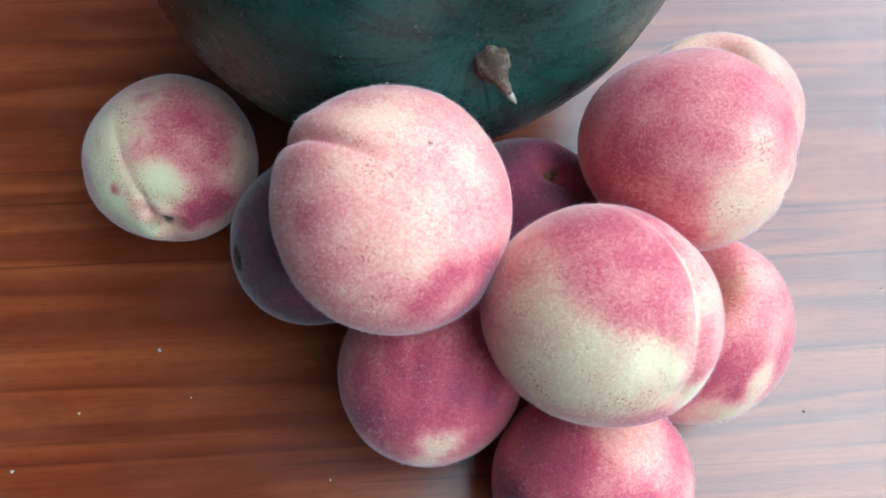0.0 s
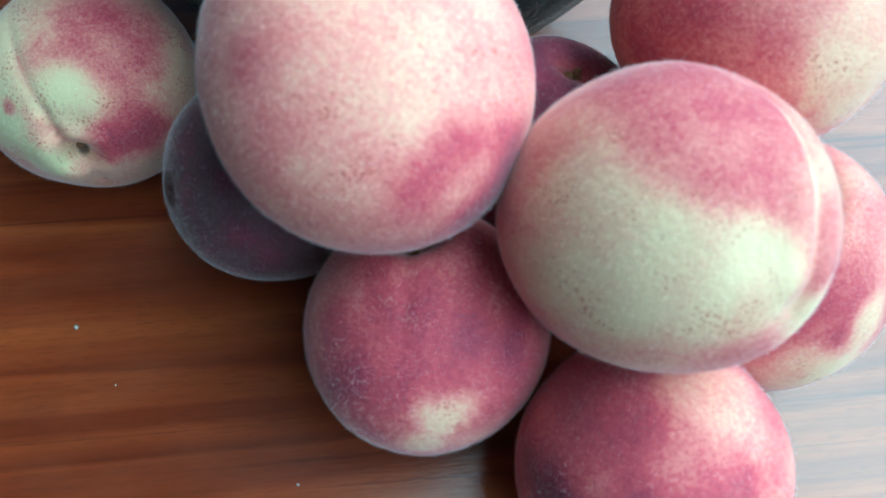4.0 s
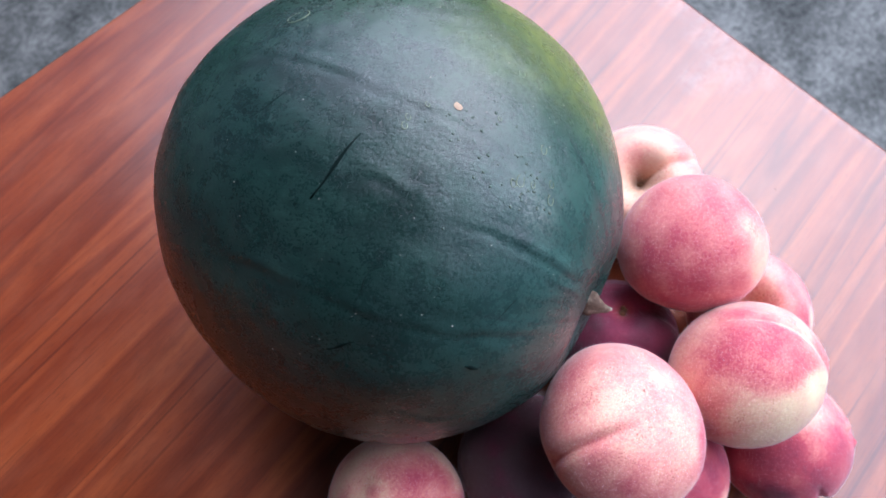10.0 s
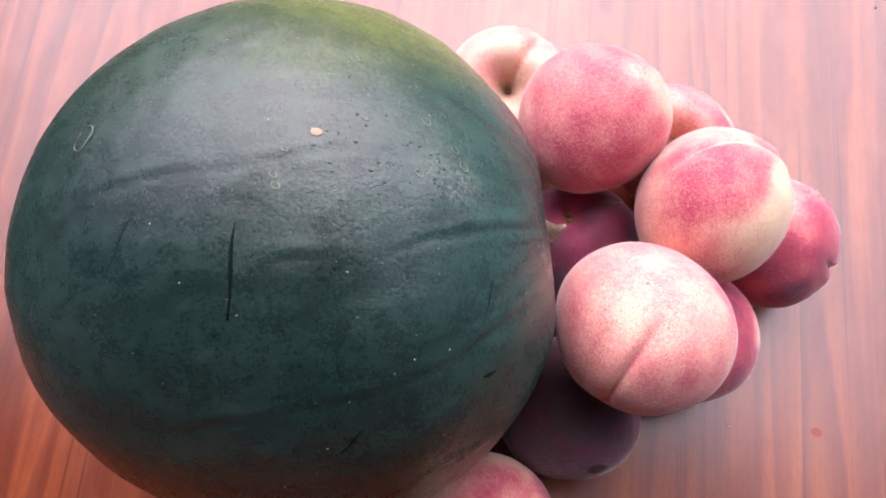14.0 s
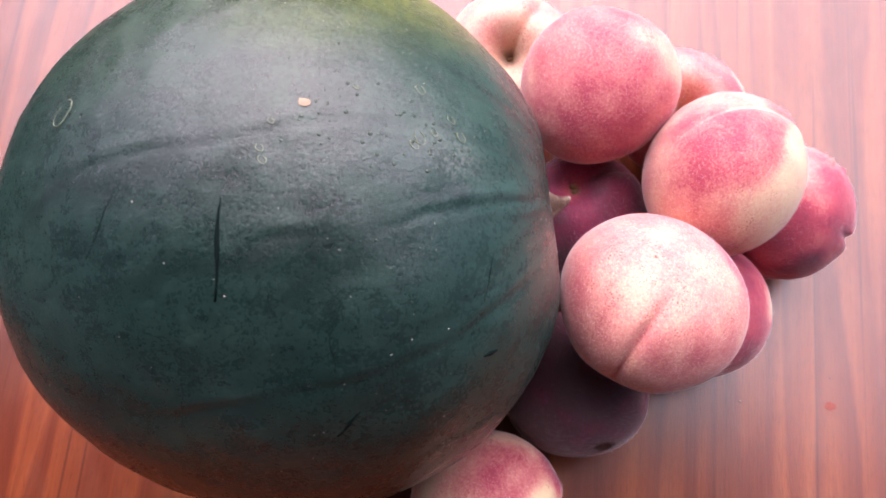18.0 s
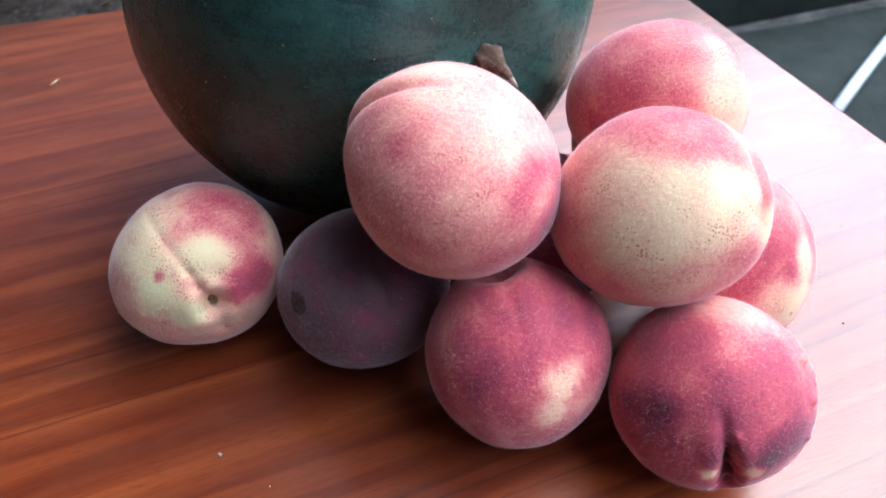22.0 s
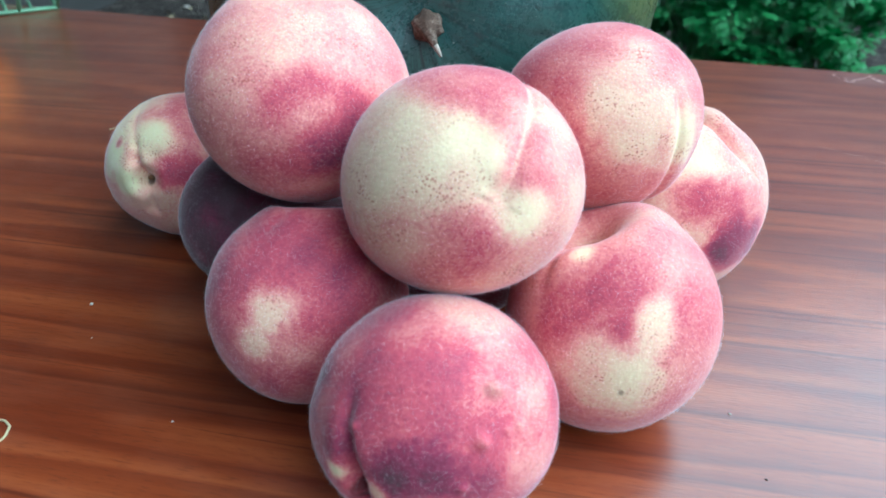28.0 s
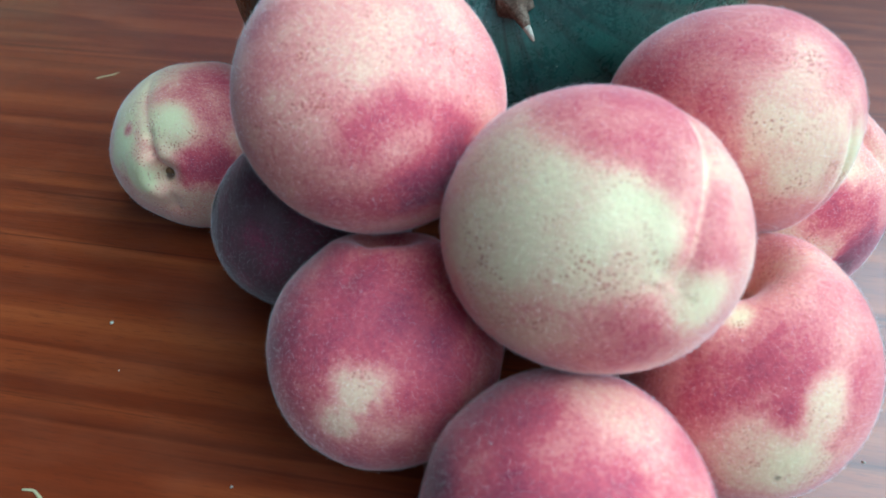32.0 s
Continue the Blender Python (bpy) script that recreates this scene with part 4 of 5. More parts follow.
def peach_swell(d, P, cavity, width, groove, reach, seed, marks=()):
    """Radial factor of a peach over directions, with its warts and the co-ordinates of hollow and seam."""
    pole = np.array(P["pole"]) / np.linalg.norm(P["pole"])
    q = np.array(P["seam"])
    q = q - pole * (q @ pole)
    q /= np.linalg.norm(q)
    w = np.cross(pole, q)
    th = np.arccos(np.clip(d @ pole, -1, 1))
    phi = np.arctan2(d @ w, d @ q)
    f = 1 - cavity * np.exp(-(th / width) ** 2) + 0.16 * cavity * np.exp(-((th - 1.9 * width) / (0.9 * width)) ** 2)
    wob = 0.05 * np.sin(2.3 * th + seed)
    dist = (phi - wob) * np.sin(th)
    along = smooth_step((th + 0.15) / 0.4) * smooth_step((reach - th) / (0.55 * reach)) * (np.cos(phi) > 0)
    f -= groove * np.exp(-(dist / 0.055) ** 2) * along
    f += 0.45 * groove * (np.exp(-((dist - 0.17) / 0.12) ** 2) + 0.6 * np.exp(-((dist + 0.17) / 0.12) ** 2)) * along
    f += 0.006 * waves(d, seed, 4) + 0.003 * waves(d, seed + 50, 9) + lobes(d, P.get("lobes", (0,) * 7))
    wart = np.zeros(len(d))
    for u, r, h in (*marks, *P.get("marks", ())):
        a = np.arccos(np.clip(d @ (np.array(u) / np.linalg.norm(u)), -1, 1))
        f += h * np.exp(-(a / r) ** 2)
        if h > 0 and r < 0.1:
            wart += np.exp(-(a / r) ** 2)
    return f, wart, th, dist, along


def build_peach(P, label, cavity, width, groove, reach, seed, marks=(), tint=0.0):
    """A peach: an ellipsoid with a stalk hollow at its pole, a seam, and a skin blushed patch by patch."""
    d, faces = BALL
    s = P["shape"]
    R = np.array(((s[0], s[3], s[4]), (s[3], s[1], s[5]), (s[4], s[5], s[2])))
    pole = np.array(Vector(P["pole"]).normalized())
    f, wart, th, dist, along = peach_swell(d, P, cavity, width, groove, reach, seed, marks)
    p = (d * f[:, None]) @ R.T
    p[:, 2] = np.maximum(p[:, 2], TOP - P["centre"][2])
    me = mesh_of("peach", p, faces, SKIN)
    skin = np.zeros((len(d), 3))
    skin[:, 0], skin[:, 1] = P["base"]
    rag = waves(d, seed + 7, 8) * 0.10 + waves(d, seed + 9, 22) * 0.06 + waves(d, seed + 13, 60) * 0.045
    for channel, patches in ((0, P["red"]), (1, P["green"])):
        for turn, height, size, strength in patches:
            e, a = radians(height), radians(turn)
            u = np.array((math.cos(e) * math.cos(a), math.cos(e) * math.sin(a), math.sin(e)))
            off = np.degrees(np.arccos(np.clip(d @ u, -1, 1))) / size
            skin[:, channel] += (strength - skin[:, channel]) * smooth_step((1.62 - off + 1.2 * rag) / 1.35)
    skin[:, 0] += 0.03 * waves(d, seed + 21, 14) - 0.11 * np.clip(wart, 0, 1)
    # paler, greener skin down in the stalk hollow round a darkened core, a faint line along the seam
    core = np.exp(-(th / (P.get("core", 0.46) * width)) ** 2) * (cavity > 0.06)
    skin[:, 2] = 0.75 * core
    hollow = np.exp(-(th / (0.75 * width)) ** 2) * (cavity > 0.06)
    skin[:, 0] += (0.2 - skin[:, 0]) * 0.6 * hollow
    skin[:, 1] += (0.7 - skin[:, 1]) * 0.7 * hollow
    line = np.exp(-(dist / 0.016) ** 2) * along
    skin[:, 0] += tint * line
    # real wounds, and on peach H the painted shade of its cleft
    for u, r, depth in P.get("wounds_shade", ()):
        a = np.arccos(np.clip(d @ np.array(Vector(u).normalized()), -1, 1)) / r * np.clip(1 + 0.3 * waves(d, seed + 3, 16), 0.5, 2)
        skin[:, 2] = np.maximum(skin[:, 2], depth * smooth_step((1.1 - a) / 0.35))
    float_colour(me, "skin", np.clip(skin, 0, 1.3))
    t = new("peach", me)
    t.location = P["centre"]
    if cavity > 0.06:
        # the corky scar where the stalk was
        c = Vector((R @ pole)) * (1 - cavity) * 1.004
        bm = bmesh.new()
        rr = random.Random(seed)
        for _ in range(7):
            blob(bm, c + Vector((rr.gauss(0, 1), rr.gauss(0, 1), rr.gauss(0, 1))) * 0.0008, rr.uniform(0.0010, 0.0019))
        part("stalk_scar", bm, PITH, t, "brown corky stalk scar")
    # downy fuzz: short fine hairs, longest seen along the outline
    rng = np.random.RandomState(seed)
    pick = rng.randint(0, len(d), HAIRS)
    root = p[pick] + rng.normal(size=(HAIRS, 3)) * 0.00018
    nrm = d[pick] @ np.linalg.inv(R).T
    nrm /= np.linalg.norm(nrm, axis=1)[:, None]
    lean = nrm + rng.normal(size=(HAIRS, 3)) * 0.8
    lean /= np.linalg.norm(lean, axis=1)[:, None]
    wide = np.cross(lean, rng.normal(size=(HAIRS, 3)))
    wide *= 0.000022 / np.linalg.norm(wide, axis=1)[:, None]
    hair = np.stack([root - wide, root + wide, root + lean * rng.uniform(0.0003, 0.0009, (HAIRS, 1))], 1).reshape(-1, 3)
    fuzz = new("fuzz", mesh_of("fuzz", hair, [(3 * k, 3 * k + 1, 3 * k + 2) for k in range(HAIRS)], FUZZ, False))
    fuzz.parent = t
    tagged(fuzz, "pale downy fuzz", kind="stuff")
    return tagged(t, label, "peach", "peaches round the watermelon")


build_peach(PEACH_A, "large pale pink peach with deep seam atop the heap", 0.05, 0.30, 0.065, 1.8, 1, tint=0.1)
build_peach(PEACH_B, "large red and cream-green peach with pale seam line", 0.03, 0.16, 0.030, 2.4, 2, tint=-0.20)
build_peach(PEACH_C, "deep pink peach fading to cream on top of other peaches", 0.03, 0.2, 0.045, 1.6, 3, tint=-0.4)
build_peach(PEACH_D, "pale yellow peach with an open stalk hollow beside the watermelon", 0.50, 0.27, 0.09, 1.4, 4)
build_peach(PEACH_E, "striped pink and green peach lying apart on the table", 0.20, 0.13, 0.014, 1.9, 5, tint=0.12)
build_peach(PEACH_F, "dark purple peach with a small black wound under the heap", 0.05, 0.25, 0.03, 1.6, 6)
build_peach(PEACH_G, "crimson peach with a whitish patch at the front of the heap", 0.30, 0.20, 0.012, 1.2, 7)
build_peach(PEACH_H, "dark crimson warty peach with a deep stalk hollow at the front", 0.05, 0.16, 0.04, 0.9, 8,
            (((-0.412, -0.837, 0.359), 0.050, -0.08), ((-0.404, -0.880, 0.250), 0.060, -0.17), ((-0.392, -0.910, 0.136), 0.070, -0.19), ((-0.373, -0.928, 0.003), 0.080, -0.19), ((-0.347, -0.927, -0.145), 0.085, -0.19), ((-0.306, -0.894, -0.329), 0.090, -0.19), ((-0.221, -0.767, -0.603), 0.090, -0.19),
             ((0.577, -0.397, 0.713), 0.065, 0.055), ((0.54, -0.43, 0.72), 0.04, 0.03), ((0.552, -0.702, 0.451), 0.055, 0.045), ((0.456, -0.88, 0.13), 0.04, 0.025), ((0.75, -0.45, 0.45), 0.04, 0.02), ((0.70, -0.55, 0.46), 0.03, 0.02), ((-0.35, -0.80, 0.48), 0.03, 0.02)))
build_peach(PEACH_I, "red and cream peach with a stalk hollow resting on the table", 0.50, 0.32, 0.05, 1.0, 9)
build_peach(PEACH_J, "shaded dark red peach wedged against the watermelon", 0.18, 0.25, 0.03, 1.5, 10)


# ---- small litter on the tabletop ----
def on_table(x, y, z=0.0):
    return Vector((x, y, TOP + z))


def fibre(points, r, label, mat=STRAW):
    pts = [on_table(*p) for p in points]
    n = 14
    fine = []
    for k in range(n + 1):
        s = k / n * (len(pts) - 1)
        i = min(int(s), len(pts) - 2)
        fine.append(pts[i].lerp(pts[i + 1], s - i) + Vector((0, 0, r * 0.9)))
    tagged(part("dry_fibre", tube(fine, [r * (0.5 + 0.5 * math.sin(math.pi * (0.1 + 0.8 * k / n))) for k in range(n + 1)], 6), mat), label, "plant fibre")


fibre([(-0.251, 0.2775), (-0.248, 0.2815), (-0.2445, 0.2845), (-0.2425, 0.2885)], 0.0004, "short pale dry fibre on the tabletop")
fibre([(-0.2045, 0.4555), (-0.2020, 0.4580), (-0.2005, 0.4620), (-0.1985, 0.4600)], 0.0005, "short pale dry fibre on the tabletop")
fibre([(-0.1007, 0.0199), (-0.0970, 0.0205), (-0.0930, 0.0185), (-0.0908, 0.0140), (-0.0911, 0.0087)], 0.00055, "curled green-brown dry tendril on the tabletop")
rng = random.Random(21)


def crumb(x, y, r, mat, label):
    bm = bmesh.new()
    disc_on(bm, on_table(x, y, 0.0001), (0, 0, 1), r, r * 0.8, rng, 8)
    tagged(part("crumb", bm, mat), label, "crumb", "crumbs on the table")


for x, y, r, m in ((-0.1169, 0.0910, 0.0011, CRUMB), (-0.1460, 0.0635, 0.0007, CRUMB), (-0.0390, 0.0361, 0.0006, CRUMB), (0.1516, 0.0916, 0.0006, CRUMB), (0.1610, 0.0632, 0.0006, DARKC), (-0.168, 0.040, 0.0008, CRUMB),
                   (-0.100, 0.0700, 0.0004, CRUMB), (0.2385, -0.041, 0.0009, DARKC), (-0.02, -0.010, 0.0004, DARKC), (0.21, 0.12, 0.0005, DARKC), (-0.14, 0.20, 0.0004, CRUMB)):
    crumb(x, y, r, m, "pale crumb of dirt on the tabletop" if m is CRUMB else "dark crumb of dirt on the tabletop")
bm = bmesh.new()
rim = [bm.verts.new(on_table(-0.0349 + 0.0020 * (1 + 0.12 * math.sin(2 * q + 1)) * math.cos(q), -0.0106 + 0.0030 * (1 + 0.1 * math.sin(3 * q)) * math.sin(q), 0.00012)) for q in [2 * math.pi * k / 24 for k in range(24)]]
bm.faces.new(rim)
bmesh.ops.extrude_face_region(bm, geom=bm.faces[:])
for v in rim:
    v.co.z = TOP + 0.00002
tagged(part("juice_stain", bm, STAIN, smooth=False), "small orange-red juice stain on the tabletop", "stain")


def water_mark(pts, r, label):
    """A dried pale smear: many flat droplets strewn along a line."""
    bm = bmesh.new()
    for k in range(len(pts) - 1):
        a, b = Vector(pts[k]), Vector(pts[k + 1])
        for _ in range(9):
            p = a.lerp(b, rng.random()) + Vector((rng.gauss(0, r), rng.gauss(0, r)))
            disc_on(bm, on_table(p.x, p.y, 0.0001), (0, 0, 1), rng.uniform(0.0006, 0.0018), 0.00003, rng, 11)
    tagged(part("water_mark", bm, SMEAR, smooth=False), label, "water mark", kind="stuff")


bm = tube([on_table(0.2237 + 0.0058 * k, 0.3693 - 0.00305 * k + 0.0004 * math.sin(1.9 * k), -0.0002) for k in range(11)], [0.00024 + 0.00005 * math.sin(2.3 * k) for k in range(11)], 8)
tagged(part("scratch", bm, SMEAR), "long thin pale scratch in the varnish", "scratch")
water_mark([(0.260, 0.540), (0.269, 0.524), (0.289, 0.546), (0.296, 0.528)], 0.0016, "pale dried water spots near the far table corner")


# ---- on the far end of the table: a punnet and a tomato ----
def build_punnet():
    t = new("punnet")
    t.matrix_world = pose(-0.572, 0.603, TOP, 0, 0, 47)
    L, W, H, r, lean = 0.16, 0.105, 0.055, 0.0024, 0.014
    lo = [(-L, 0), (0, 0), (0, W), (-L, W)]
    hi = [(-L - lean, -lean), (lean, -lean), (lean, W + lean), (-L - lean, W + lean)]

    def ring(z, pts, rad):
        for k in range(4):
            a, b = pts[k], pts[(k + 1) % 4]
            part("rail", tube([(*a, z), (*b, z)], [rad, rad], 8), PUNNET, t)

    ring(r, lo, r)
    ring(H, hi, r * 1.3)
    for k in range(4):
        a, b, c, d = lo[k], lo[(k + 1) % 4], hi[k], hi[(k + 1) % 4]
        n = 4 if k % 2 == 0 else 3
        for j in range(n):
            s = j / n
            p, q = [u + s * (v - u) for u, v in zip(a, b)], [u + s * (v - u) for u, v in zip(c, d)]
            part("post", tube([(*p, r), (*q, H)], [r, r], 8), PUNNET, t)
    for j in range(1, 6):
        x = -L + L * j / 6
        part("floor_bar", tube([(x, 0, r), (x, W, r)], [r * 0.8] * 2, 6), PUNNET, t)
    return tagged(t, "pale green plastic lattice punnet standing on the table", "basket")


build_punnet()


def build_tomato(x, y, r):
    d, faces = ball_grid(40)
    z = d[:, 2]
    phi = np.arctan2(d[:, 1], d[:, 0])
    f = 1 + 0.02 * np.cos(5 * phi) * (1 - z * z) - 0.16 * np.exp(-((1 - z) / 0.06)) + 0.01 * waves(d, 31, 4)
    p = d * f[:, None] * np.array((r, r, 0.84 * r))
    t = new("tomato", mesh_of("tomato", p, faces, TOMATO))
    t.location = on_table(x, y, -p[:, 2].min())
    bm = bmesh.new()
    for k in range(5):
        a = k * 1.257 + 0.3
        tube([(0, 0, 0.72 * r), (0.25 * r * math.cos(a), 0.25 * r * math.sin(a), 0.82 * r), (0.55 * r * math.cos(a + 0.2), 0.55 * r * math.sin(a + 0.2), 0.80 * r)], [0.0025, 0.002, 0.0004], 6, bm)
    part("calyx", bm, STALK, t, "green star-shaped calyx")
    return tagged(t, "glossy orange-red tomato lying on the table", "tomato")


build_tomato(-0.552, 0.450, 0.036)


# ---- garden plants behind the table ----
def frond(bm, base, tip, sag, rng, leaf):
    """A feathery compound leaf: a thin rib with many small cut leaflets."""
    base, tip = Vector(base), Vector(tip)
    mid = base.lerp(tip, 0.55) + Vector((0, 0, sag))
    n = 13
    pts = [(1 - s) ** 2 * base + 2 * s * (1 - s) * mid + s * s * tip for s in [k / n for k in range(n + 1)]]
    for k in range(3, n + 1):
        d = (pts[k] - pts[k - 1]).normalized()
        side = d.cross(Vector((0, 0, 1))).normalized()
        for sgn in (-1, 1):
            out = (side * sgn + d * 0.55 + Vector((0, 0, rng.uniform(-0.35, 0.15)))).normalized()
            length = leaf * (1.15 - 0.75 * k / n) * rng.uniform(0.75, 1.25)
            for j in range(5):
                p = pts[k] + out * length * (0.18 + 0.82 * j / 5)
                for s2 in (-1, 1):
                    o2 = (out + s2 * 0.9 * d + Vector((0, 0, rng.uniform(-0.4, 0.3)))).normalized()
                    ll = length * 0.42 * (1 - j / 7) * rng.uniform(0.7, 1.2)
                    wv = o2.cross(Vector((rng.uniform(-0.4, 0.4), rng.uniform(-0.4, 0.4), 1))).normalized() * ll * 0.20
                    a, b, c, e = p, p + o2 * ll * 0.5 + wv, p + o2 * ll, p + o2 * ll * 0.5 - wv
                    bm.faces.new([bm.verts.new(v) for v in (a, b, c, e)])
    return pts


def build_plant(x, y, height, spread, fronds, seed, label):
    rng = random.Random(seed)
    t = new("feathery_plant")
    t.location = (x, y, BED)
    leaves, stalks = bmesh.new(), bmesh.new()
    for k in range(fronds):
        a = rng.uniform(0, 6.283)
        lift = height * rng.uniform(0.15, 1.0)
        out = spread * rng.uniform(0.35, 1.0) * (1.15 - 0.5 * lift / height)
        root = Vector((rng.gauss(0, 0.02), rng.gauss(0, 0.02), 0.0))
        stem = root + Vector((math.cos(a) * out * 0.3, math.sin(a) * out * 0.3, lift * 0.65))
        tip = root + Vector((math.cos(a) * out, math.sin(a) * out, lift * rng.uniform(0.6, 1.0)))
        tube([root, root.lerp(stem, 0.5) + Vector((0, 0, 0.02)), stem], [0.003, 0.0024, 0.0018], 5, stalks)
        pts = frond(leaves, stem, tip, lift * 0.28, rng, 0.115 * rng.uniform(0.7, 1.2))
        tube(pts, [0.0017 * (1.1 - s / len(pts)) for s in range(len(pts))], 4, stalks)
    part("stem", stalks, STALK, t, "slender green stems")
    part("crown", leaves, LEAF, t, "feathery bright green foliage", smooth=False)
    return tagged(t, label, "plant", "garden plants behind the table")


for k, (x, y, h, sp) in enumerate(((0.24, 1.92, 0.52, 0.26), (0.42, 1.98, 0.50, 0.26), (0.54, 1.90, 0.42, 0.20), (0.33, 2.25, 0.55, 0.28), (0.10, 2.15, 0.5, 0.26))):
    build_plant(x, y, h, sp, 34, 40 + k, "bushy feathery green garden plant growing in the bed")
build_plant(-1.05, 3.6, 0.30, 0.30, 18, 70, "low dark green garden plant farther off in the bed")
build_plant(-0.55, 3.9, 0.34, 0.32, 18, 71, "low dark green garden plant farther off in the bed")
for k, (x, y) in enumerate(((-1.7, 3.9), (-2.1, 4.3), (-1.35, 4.4), (-0.8, 4.5), (-0.3, 4.3), (-2.5, 3.8))):
    build_plant(x, y, 0.48, 0.42, 18, 72 + k, "dark green garden plant farther off in the bed")


# ---- things left lying on the garden bed ----
def build_pipe():
    t = new("plastic_pipe")
    a, b, c = Vector((1.669, 2.601, 0.312)), Vector((1.337, 2.752, 0.508)), Vector((1.06, 2.885, 0.672))
    d = (b - a).normalized()
    part("tube", tube([a, a.lerp(b, 0.06), a.lerp(b, 0.5), b - d * 0.012, b], [0.030, 0.035, 0.036, 0.036, 0.031], 24), PIPE, t, "pale blue-white plastic tube")
    part("sleeve", tube([b - d * 0.005, b + d * 0.03, b.lerp(c, 0.6), c], [0.027, 0.030, 0.028, 0.027], 20), BLACKP, t, "black rubber sleeve")
    bm = bmesh.new()
    ring = [b + (c - b) * 0.55 + Vector((0, 0, -0.02)), b + Vector((0, -0.01, -0.02)), a.lerp(b, 0.45) + Vector((0, -0.01, -0.03)), a.lerp(b, 0.72) + Vector((-0.02, 0, -0.105)), b + Vector((-0.06, 0.02, -0.085))]
    front = [bm.verts.new(p) for p in ring]
    back = [bm.verts.new(p + Vector((0.004, 0.03, 0.0))) for p in ring]
    bm.faces.new(front)
    bm.faces.new(back[::-1])
    for k in range(5):
        bm.faces.new((front[k], front[(k + 1) % 5], back[(k + 1) % 5], back[k]))
    part("flap", bm, MOSS, t, "dark green plastic flap hanging under the tube", smooth=False)
    return tagged(t, "pale plastic pipe with a black sleeve propped over the soil", "pipe")


def build_heap(name, x, y, sx, sy, h, mat, seed, label, category, folds=7.0):
    """A crumpled cloth heap lying on the soil."""
    n = 44
    rng = np.random.RandomState(seed)
    u, v = np.meshgrid(np.linspace(-1, 1, n), np.linspace(-1, 1, n), indexing="ij")
    r = np.hypot(u, v)
    z = h * np.clip(1 - r ** 2, 0, 1) ** 0.6
    for _ in range(16):
        k = rng.normal(size=2) * folds
        z = z * (1 + 0.13 * np.sin(u * k[0] + v * k[1] + rng.uniform(0, 6.28)))
    z = np.where(r > 0.99, -0.01, z)
    k = np.minimum(1, 1 / np.maximum(r, 1e-6))
    verts = np.stack([x + sx * u * k, y + sy * v * k, BED + z], -1).reshape(-1, 3)
    faces = [(i * n + j, (i + 1) * n + j, (i + 1) * n + j + 1, i * n + j + 1) for i in range(n - 1) for j in range(n - 1)]
    return tagged(new(name, mesh_of(name, verts, faces, mat)), label, category)


def build_bucket():
    """A pale plastic pail left on the soil: tapered wall with a rolled rim and an inside."""
    t = new("plastic_bucket")
    t.matrix_world = pose(-0.565, 2.125, BED - 0.004, 0, 0, 20)
    prof = [(0.092, 0.0), (0.096, 0.004), (0.112, 0.12), (0.122, 0.215), (0.129, 0.218), (0.131, 0.228), (0.128, 0.238), (0.122, 0.240), (0.117, 0.232), (0.107, 0.12), (0.088, 0.008)]
    n = 32
    verts = [(r * math.cos(2 * math.pi * k / n), r * math.sin(2 * math.pi * k / n), z) for r, z in prof for k in range(n)]
    faces = [(i * n + k, i * n + (k + 1) % n, (i + 1) * n + (k + 1) % n, (i + 1) * n + k) for i in range(len(prof) - 1) for k in range(n)]
    faces += [tuple(range(n - 1, -1, -1)), tuple(range((len(prof) - 1) * n, len(prof) * n))]
    pail = new("pail", mesh_of("pail", verts, faces, PIPE))
    pail.parent = t
    part("bail", tube([(0.133 * math.cos(a), 0.133 * math.sin(a), 0.222 - 0.03 * math.sin(a)) for a in [math.pi * k / 16 for k in range(17)]], [0.002] * 17, 8), BLACKP, t, "thin dark wire handle")
    return tagged(t, "pale blue-white plastic bucket standing on the soil", "bucket")


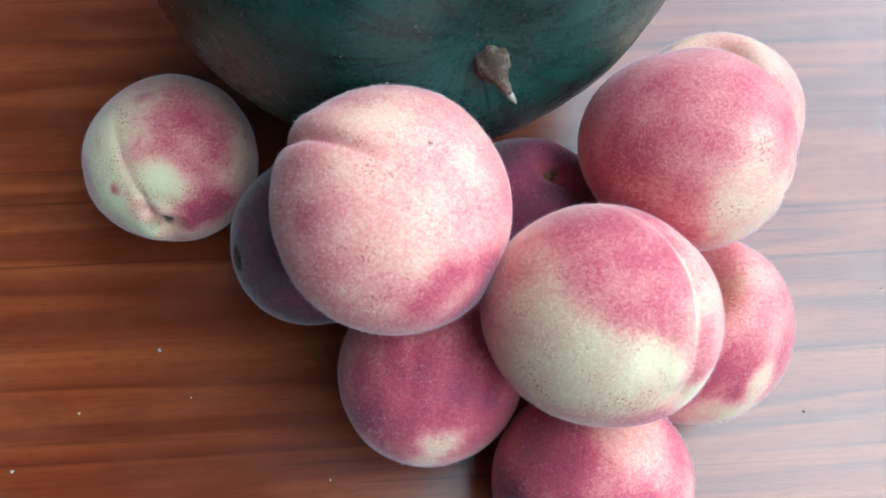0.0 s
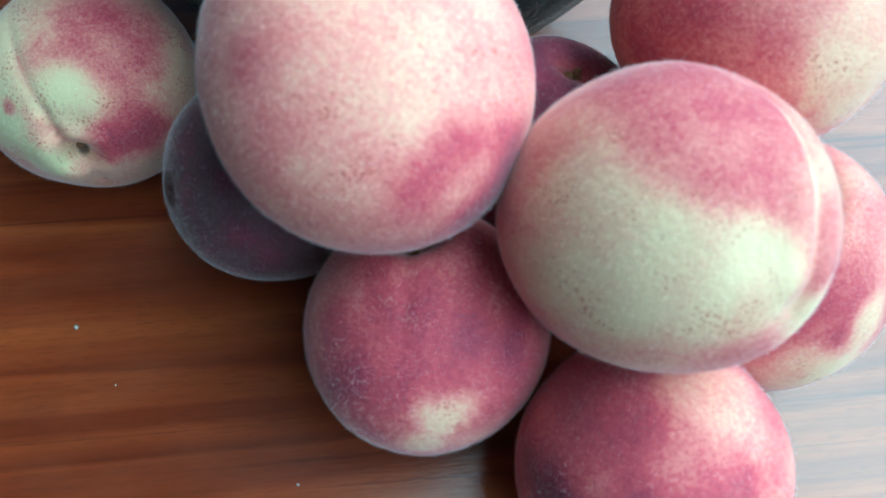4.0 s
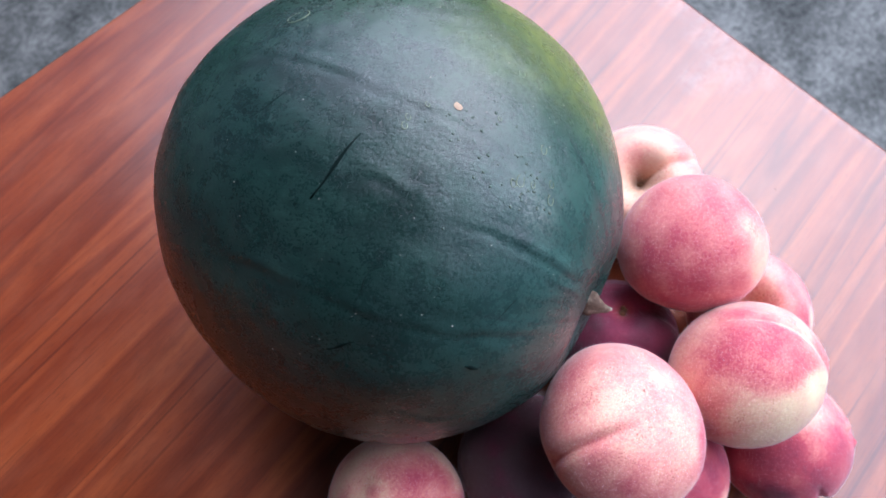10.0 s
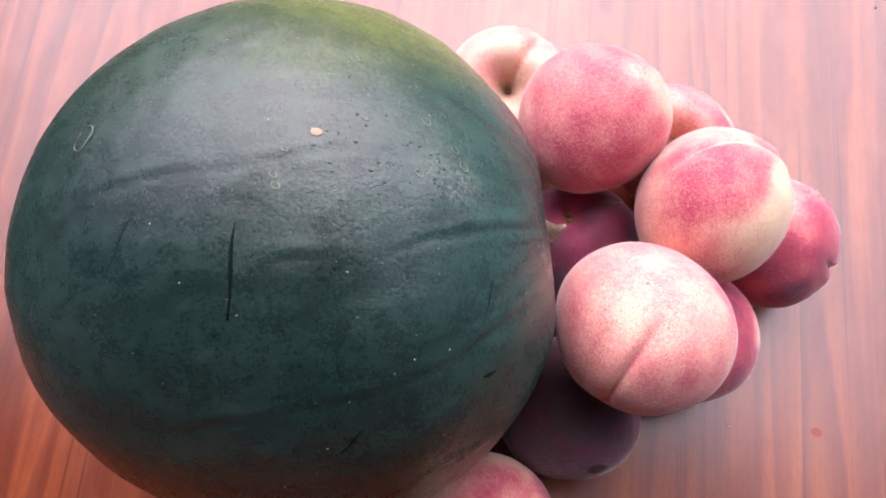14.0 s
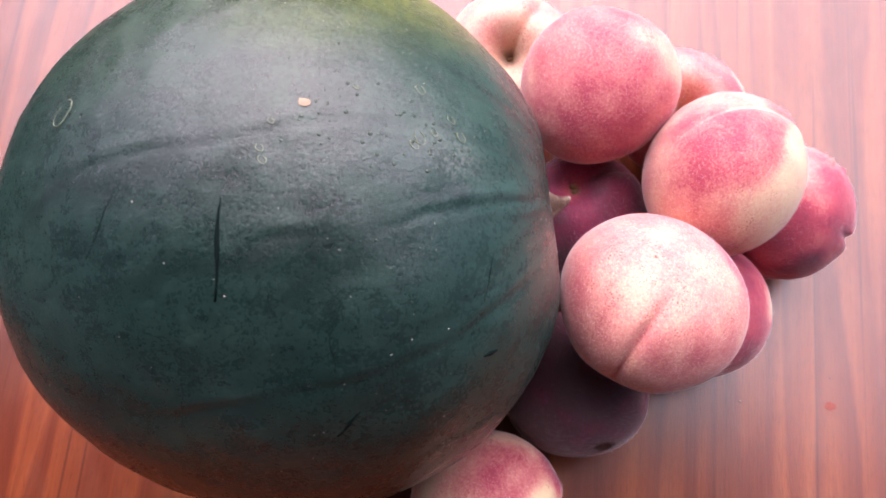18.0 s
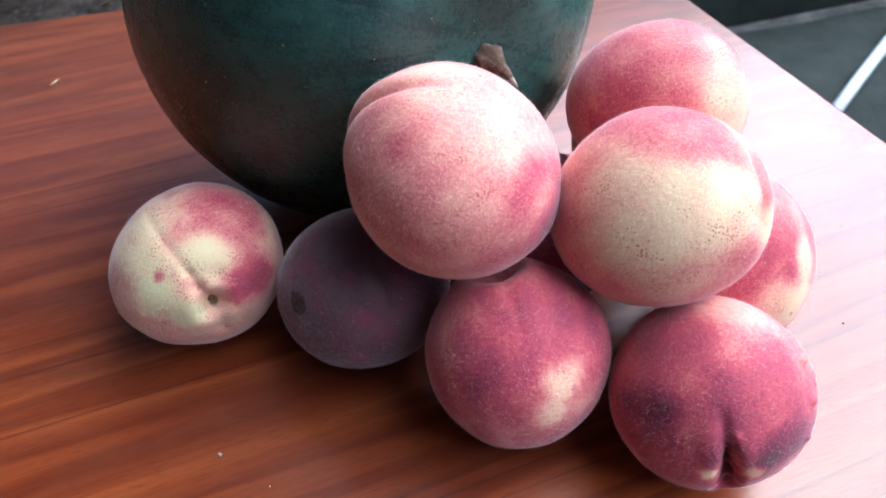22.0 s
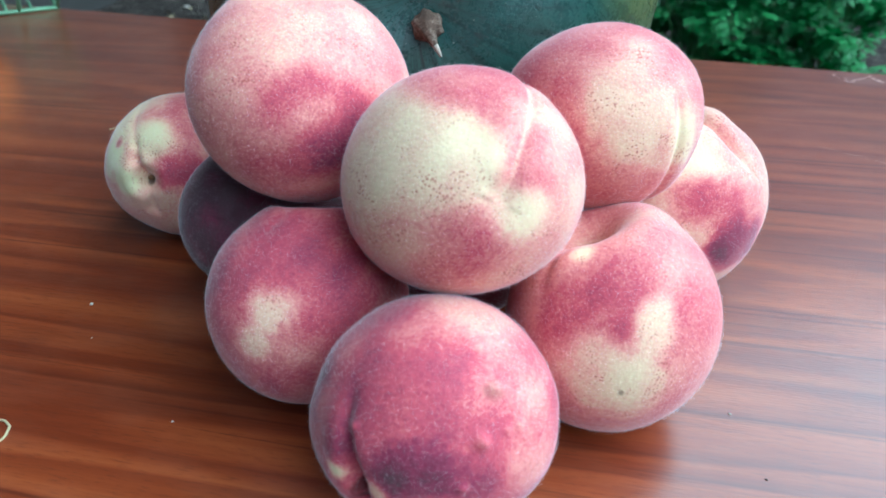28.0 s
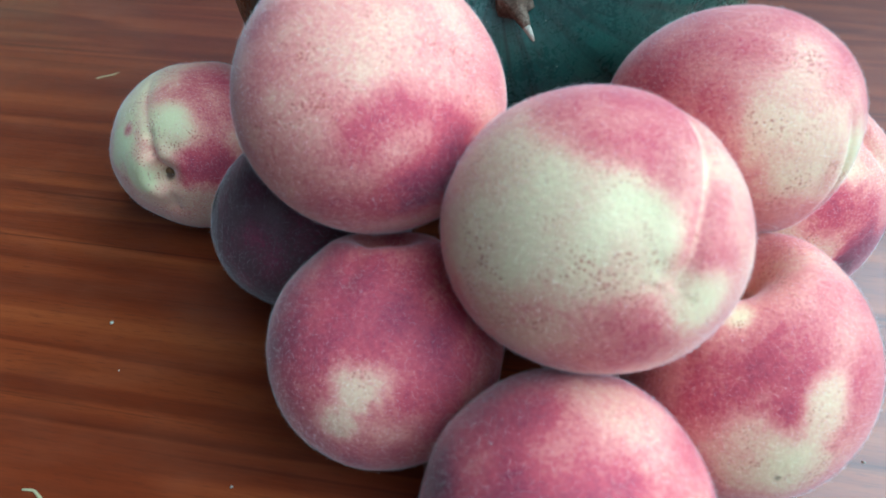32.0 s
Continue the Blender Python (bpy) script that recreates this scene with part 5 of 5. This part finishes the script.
build_pipe()
build_bucket()
build_heap("orange_cloth", 2.02, 3.05, 0.36, 0.24, 0.13, ORANGE, 6, "crumpled orange-brown cloth lying on the soil", "cloth", 5.0)
build_heap("orange_rag", 1.80, 2.56, 0.15, 0.10, 0.11, ORANGE, 9, "small crumpled orange rag beside the pipe", "rag", 4.0)
bm = tube([(2.0, 3.75, BED - 0.02), (2.0, 3.75, BED + 0.3), (2.02, 3.76, BED + 0.75)], [0.34, 0.30, 0.29], 24)
tagged(part("tree_stump", bm, BROWN), "dark brown tree stump standing in the garden bed", "stump")

def build_floor_shade():
    """A dark sheet with low folds, added on the yard as the shadowed floor before the kerb."""
    n = 40
    rng = np.random.RandomState(17)
    u, v = np.meshgrid(np.linspace(0, 1, n), np.linspace(0, 1, n), indexing="ij")
    z = np.full(u.shape, 0.012)
    for _ in range(14):
        k = rng.normal(size=2) * 12
        z = z + 0.0022 * np.sin(u * k[0] + v * k[1] + rng.uniform(0, 6.28))
    x = 1.02 + 1.75 * u + 0.03 * np.sin(9 * v)
    y = 0.86 + 0.74 * v + 0.02 * np.sin(7 * u)
    top = np.stack([x, y, z], -1).reshape(-1, 3)
    low = np.stack([x, y, 0 * z + 0.001], -1).reshape(-1, 3)
    faces = [(i * n + j, (i + 1) * n + j, (i + 1) * n + j + 1, i * n + j + 1) for i in range(n - 1) for j in range(n - 1)]
    rim = [i * n for i in range(n)] + [(n - 1) * n + j for j in range(1, n)] + [i * n + n - 1 for i in range(n - 2, -1, -1)] + list(range(n - 2, 0, -1))
    faces += [(a, b, b + n * n, a + n * n) for a, b in zip(rim, rim[1:] + rim[:1])]
    tagged(new("plastic_sheet", mesh_of("plastic_sheet", np.r_[top, low], faces, KERBFACE)), "dark green-black sheet added over the concrete as the shadowed floor before the kerb", "sheet")


build_floor_shade()
bm = tube([(1.30, 1.08, 0.030), (1.55, 1.24, 0.030), (1.95, 1.49, 0.030)], [0.016] * 3, 12)
tagged(part("broom_handle", bm, PIPE), "pale blue broom handle lying on the concrete", "handle")
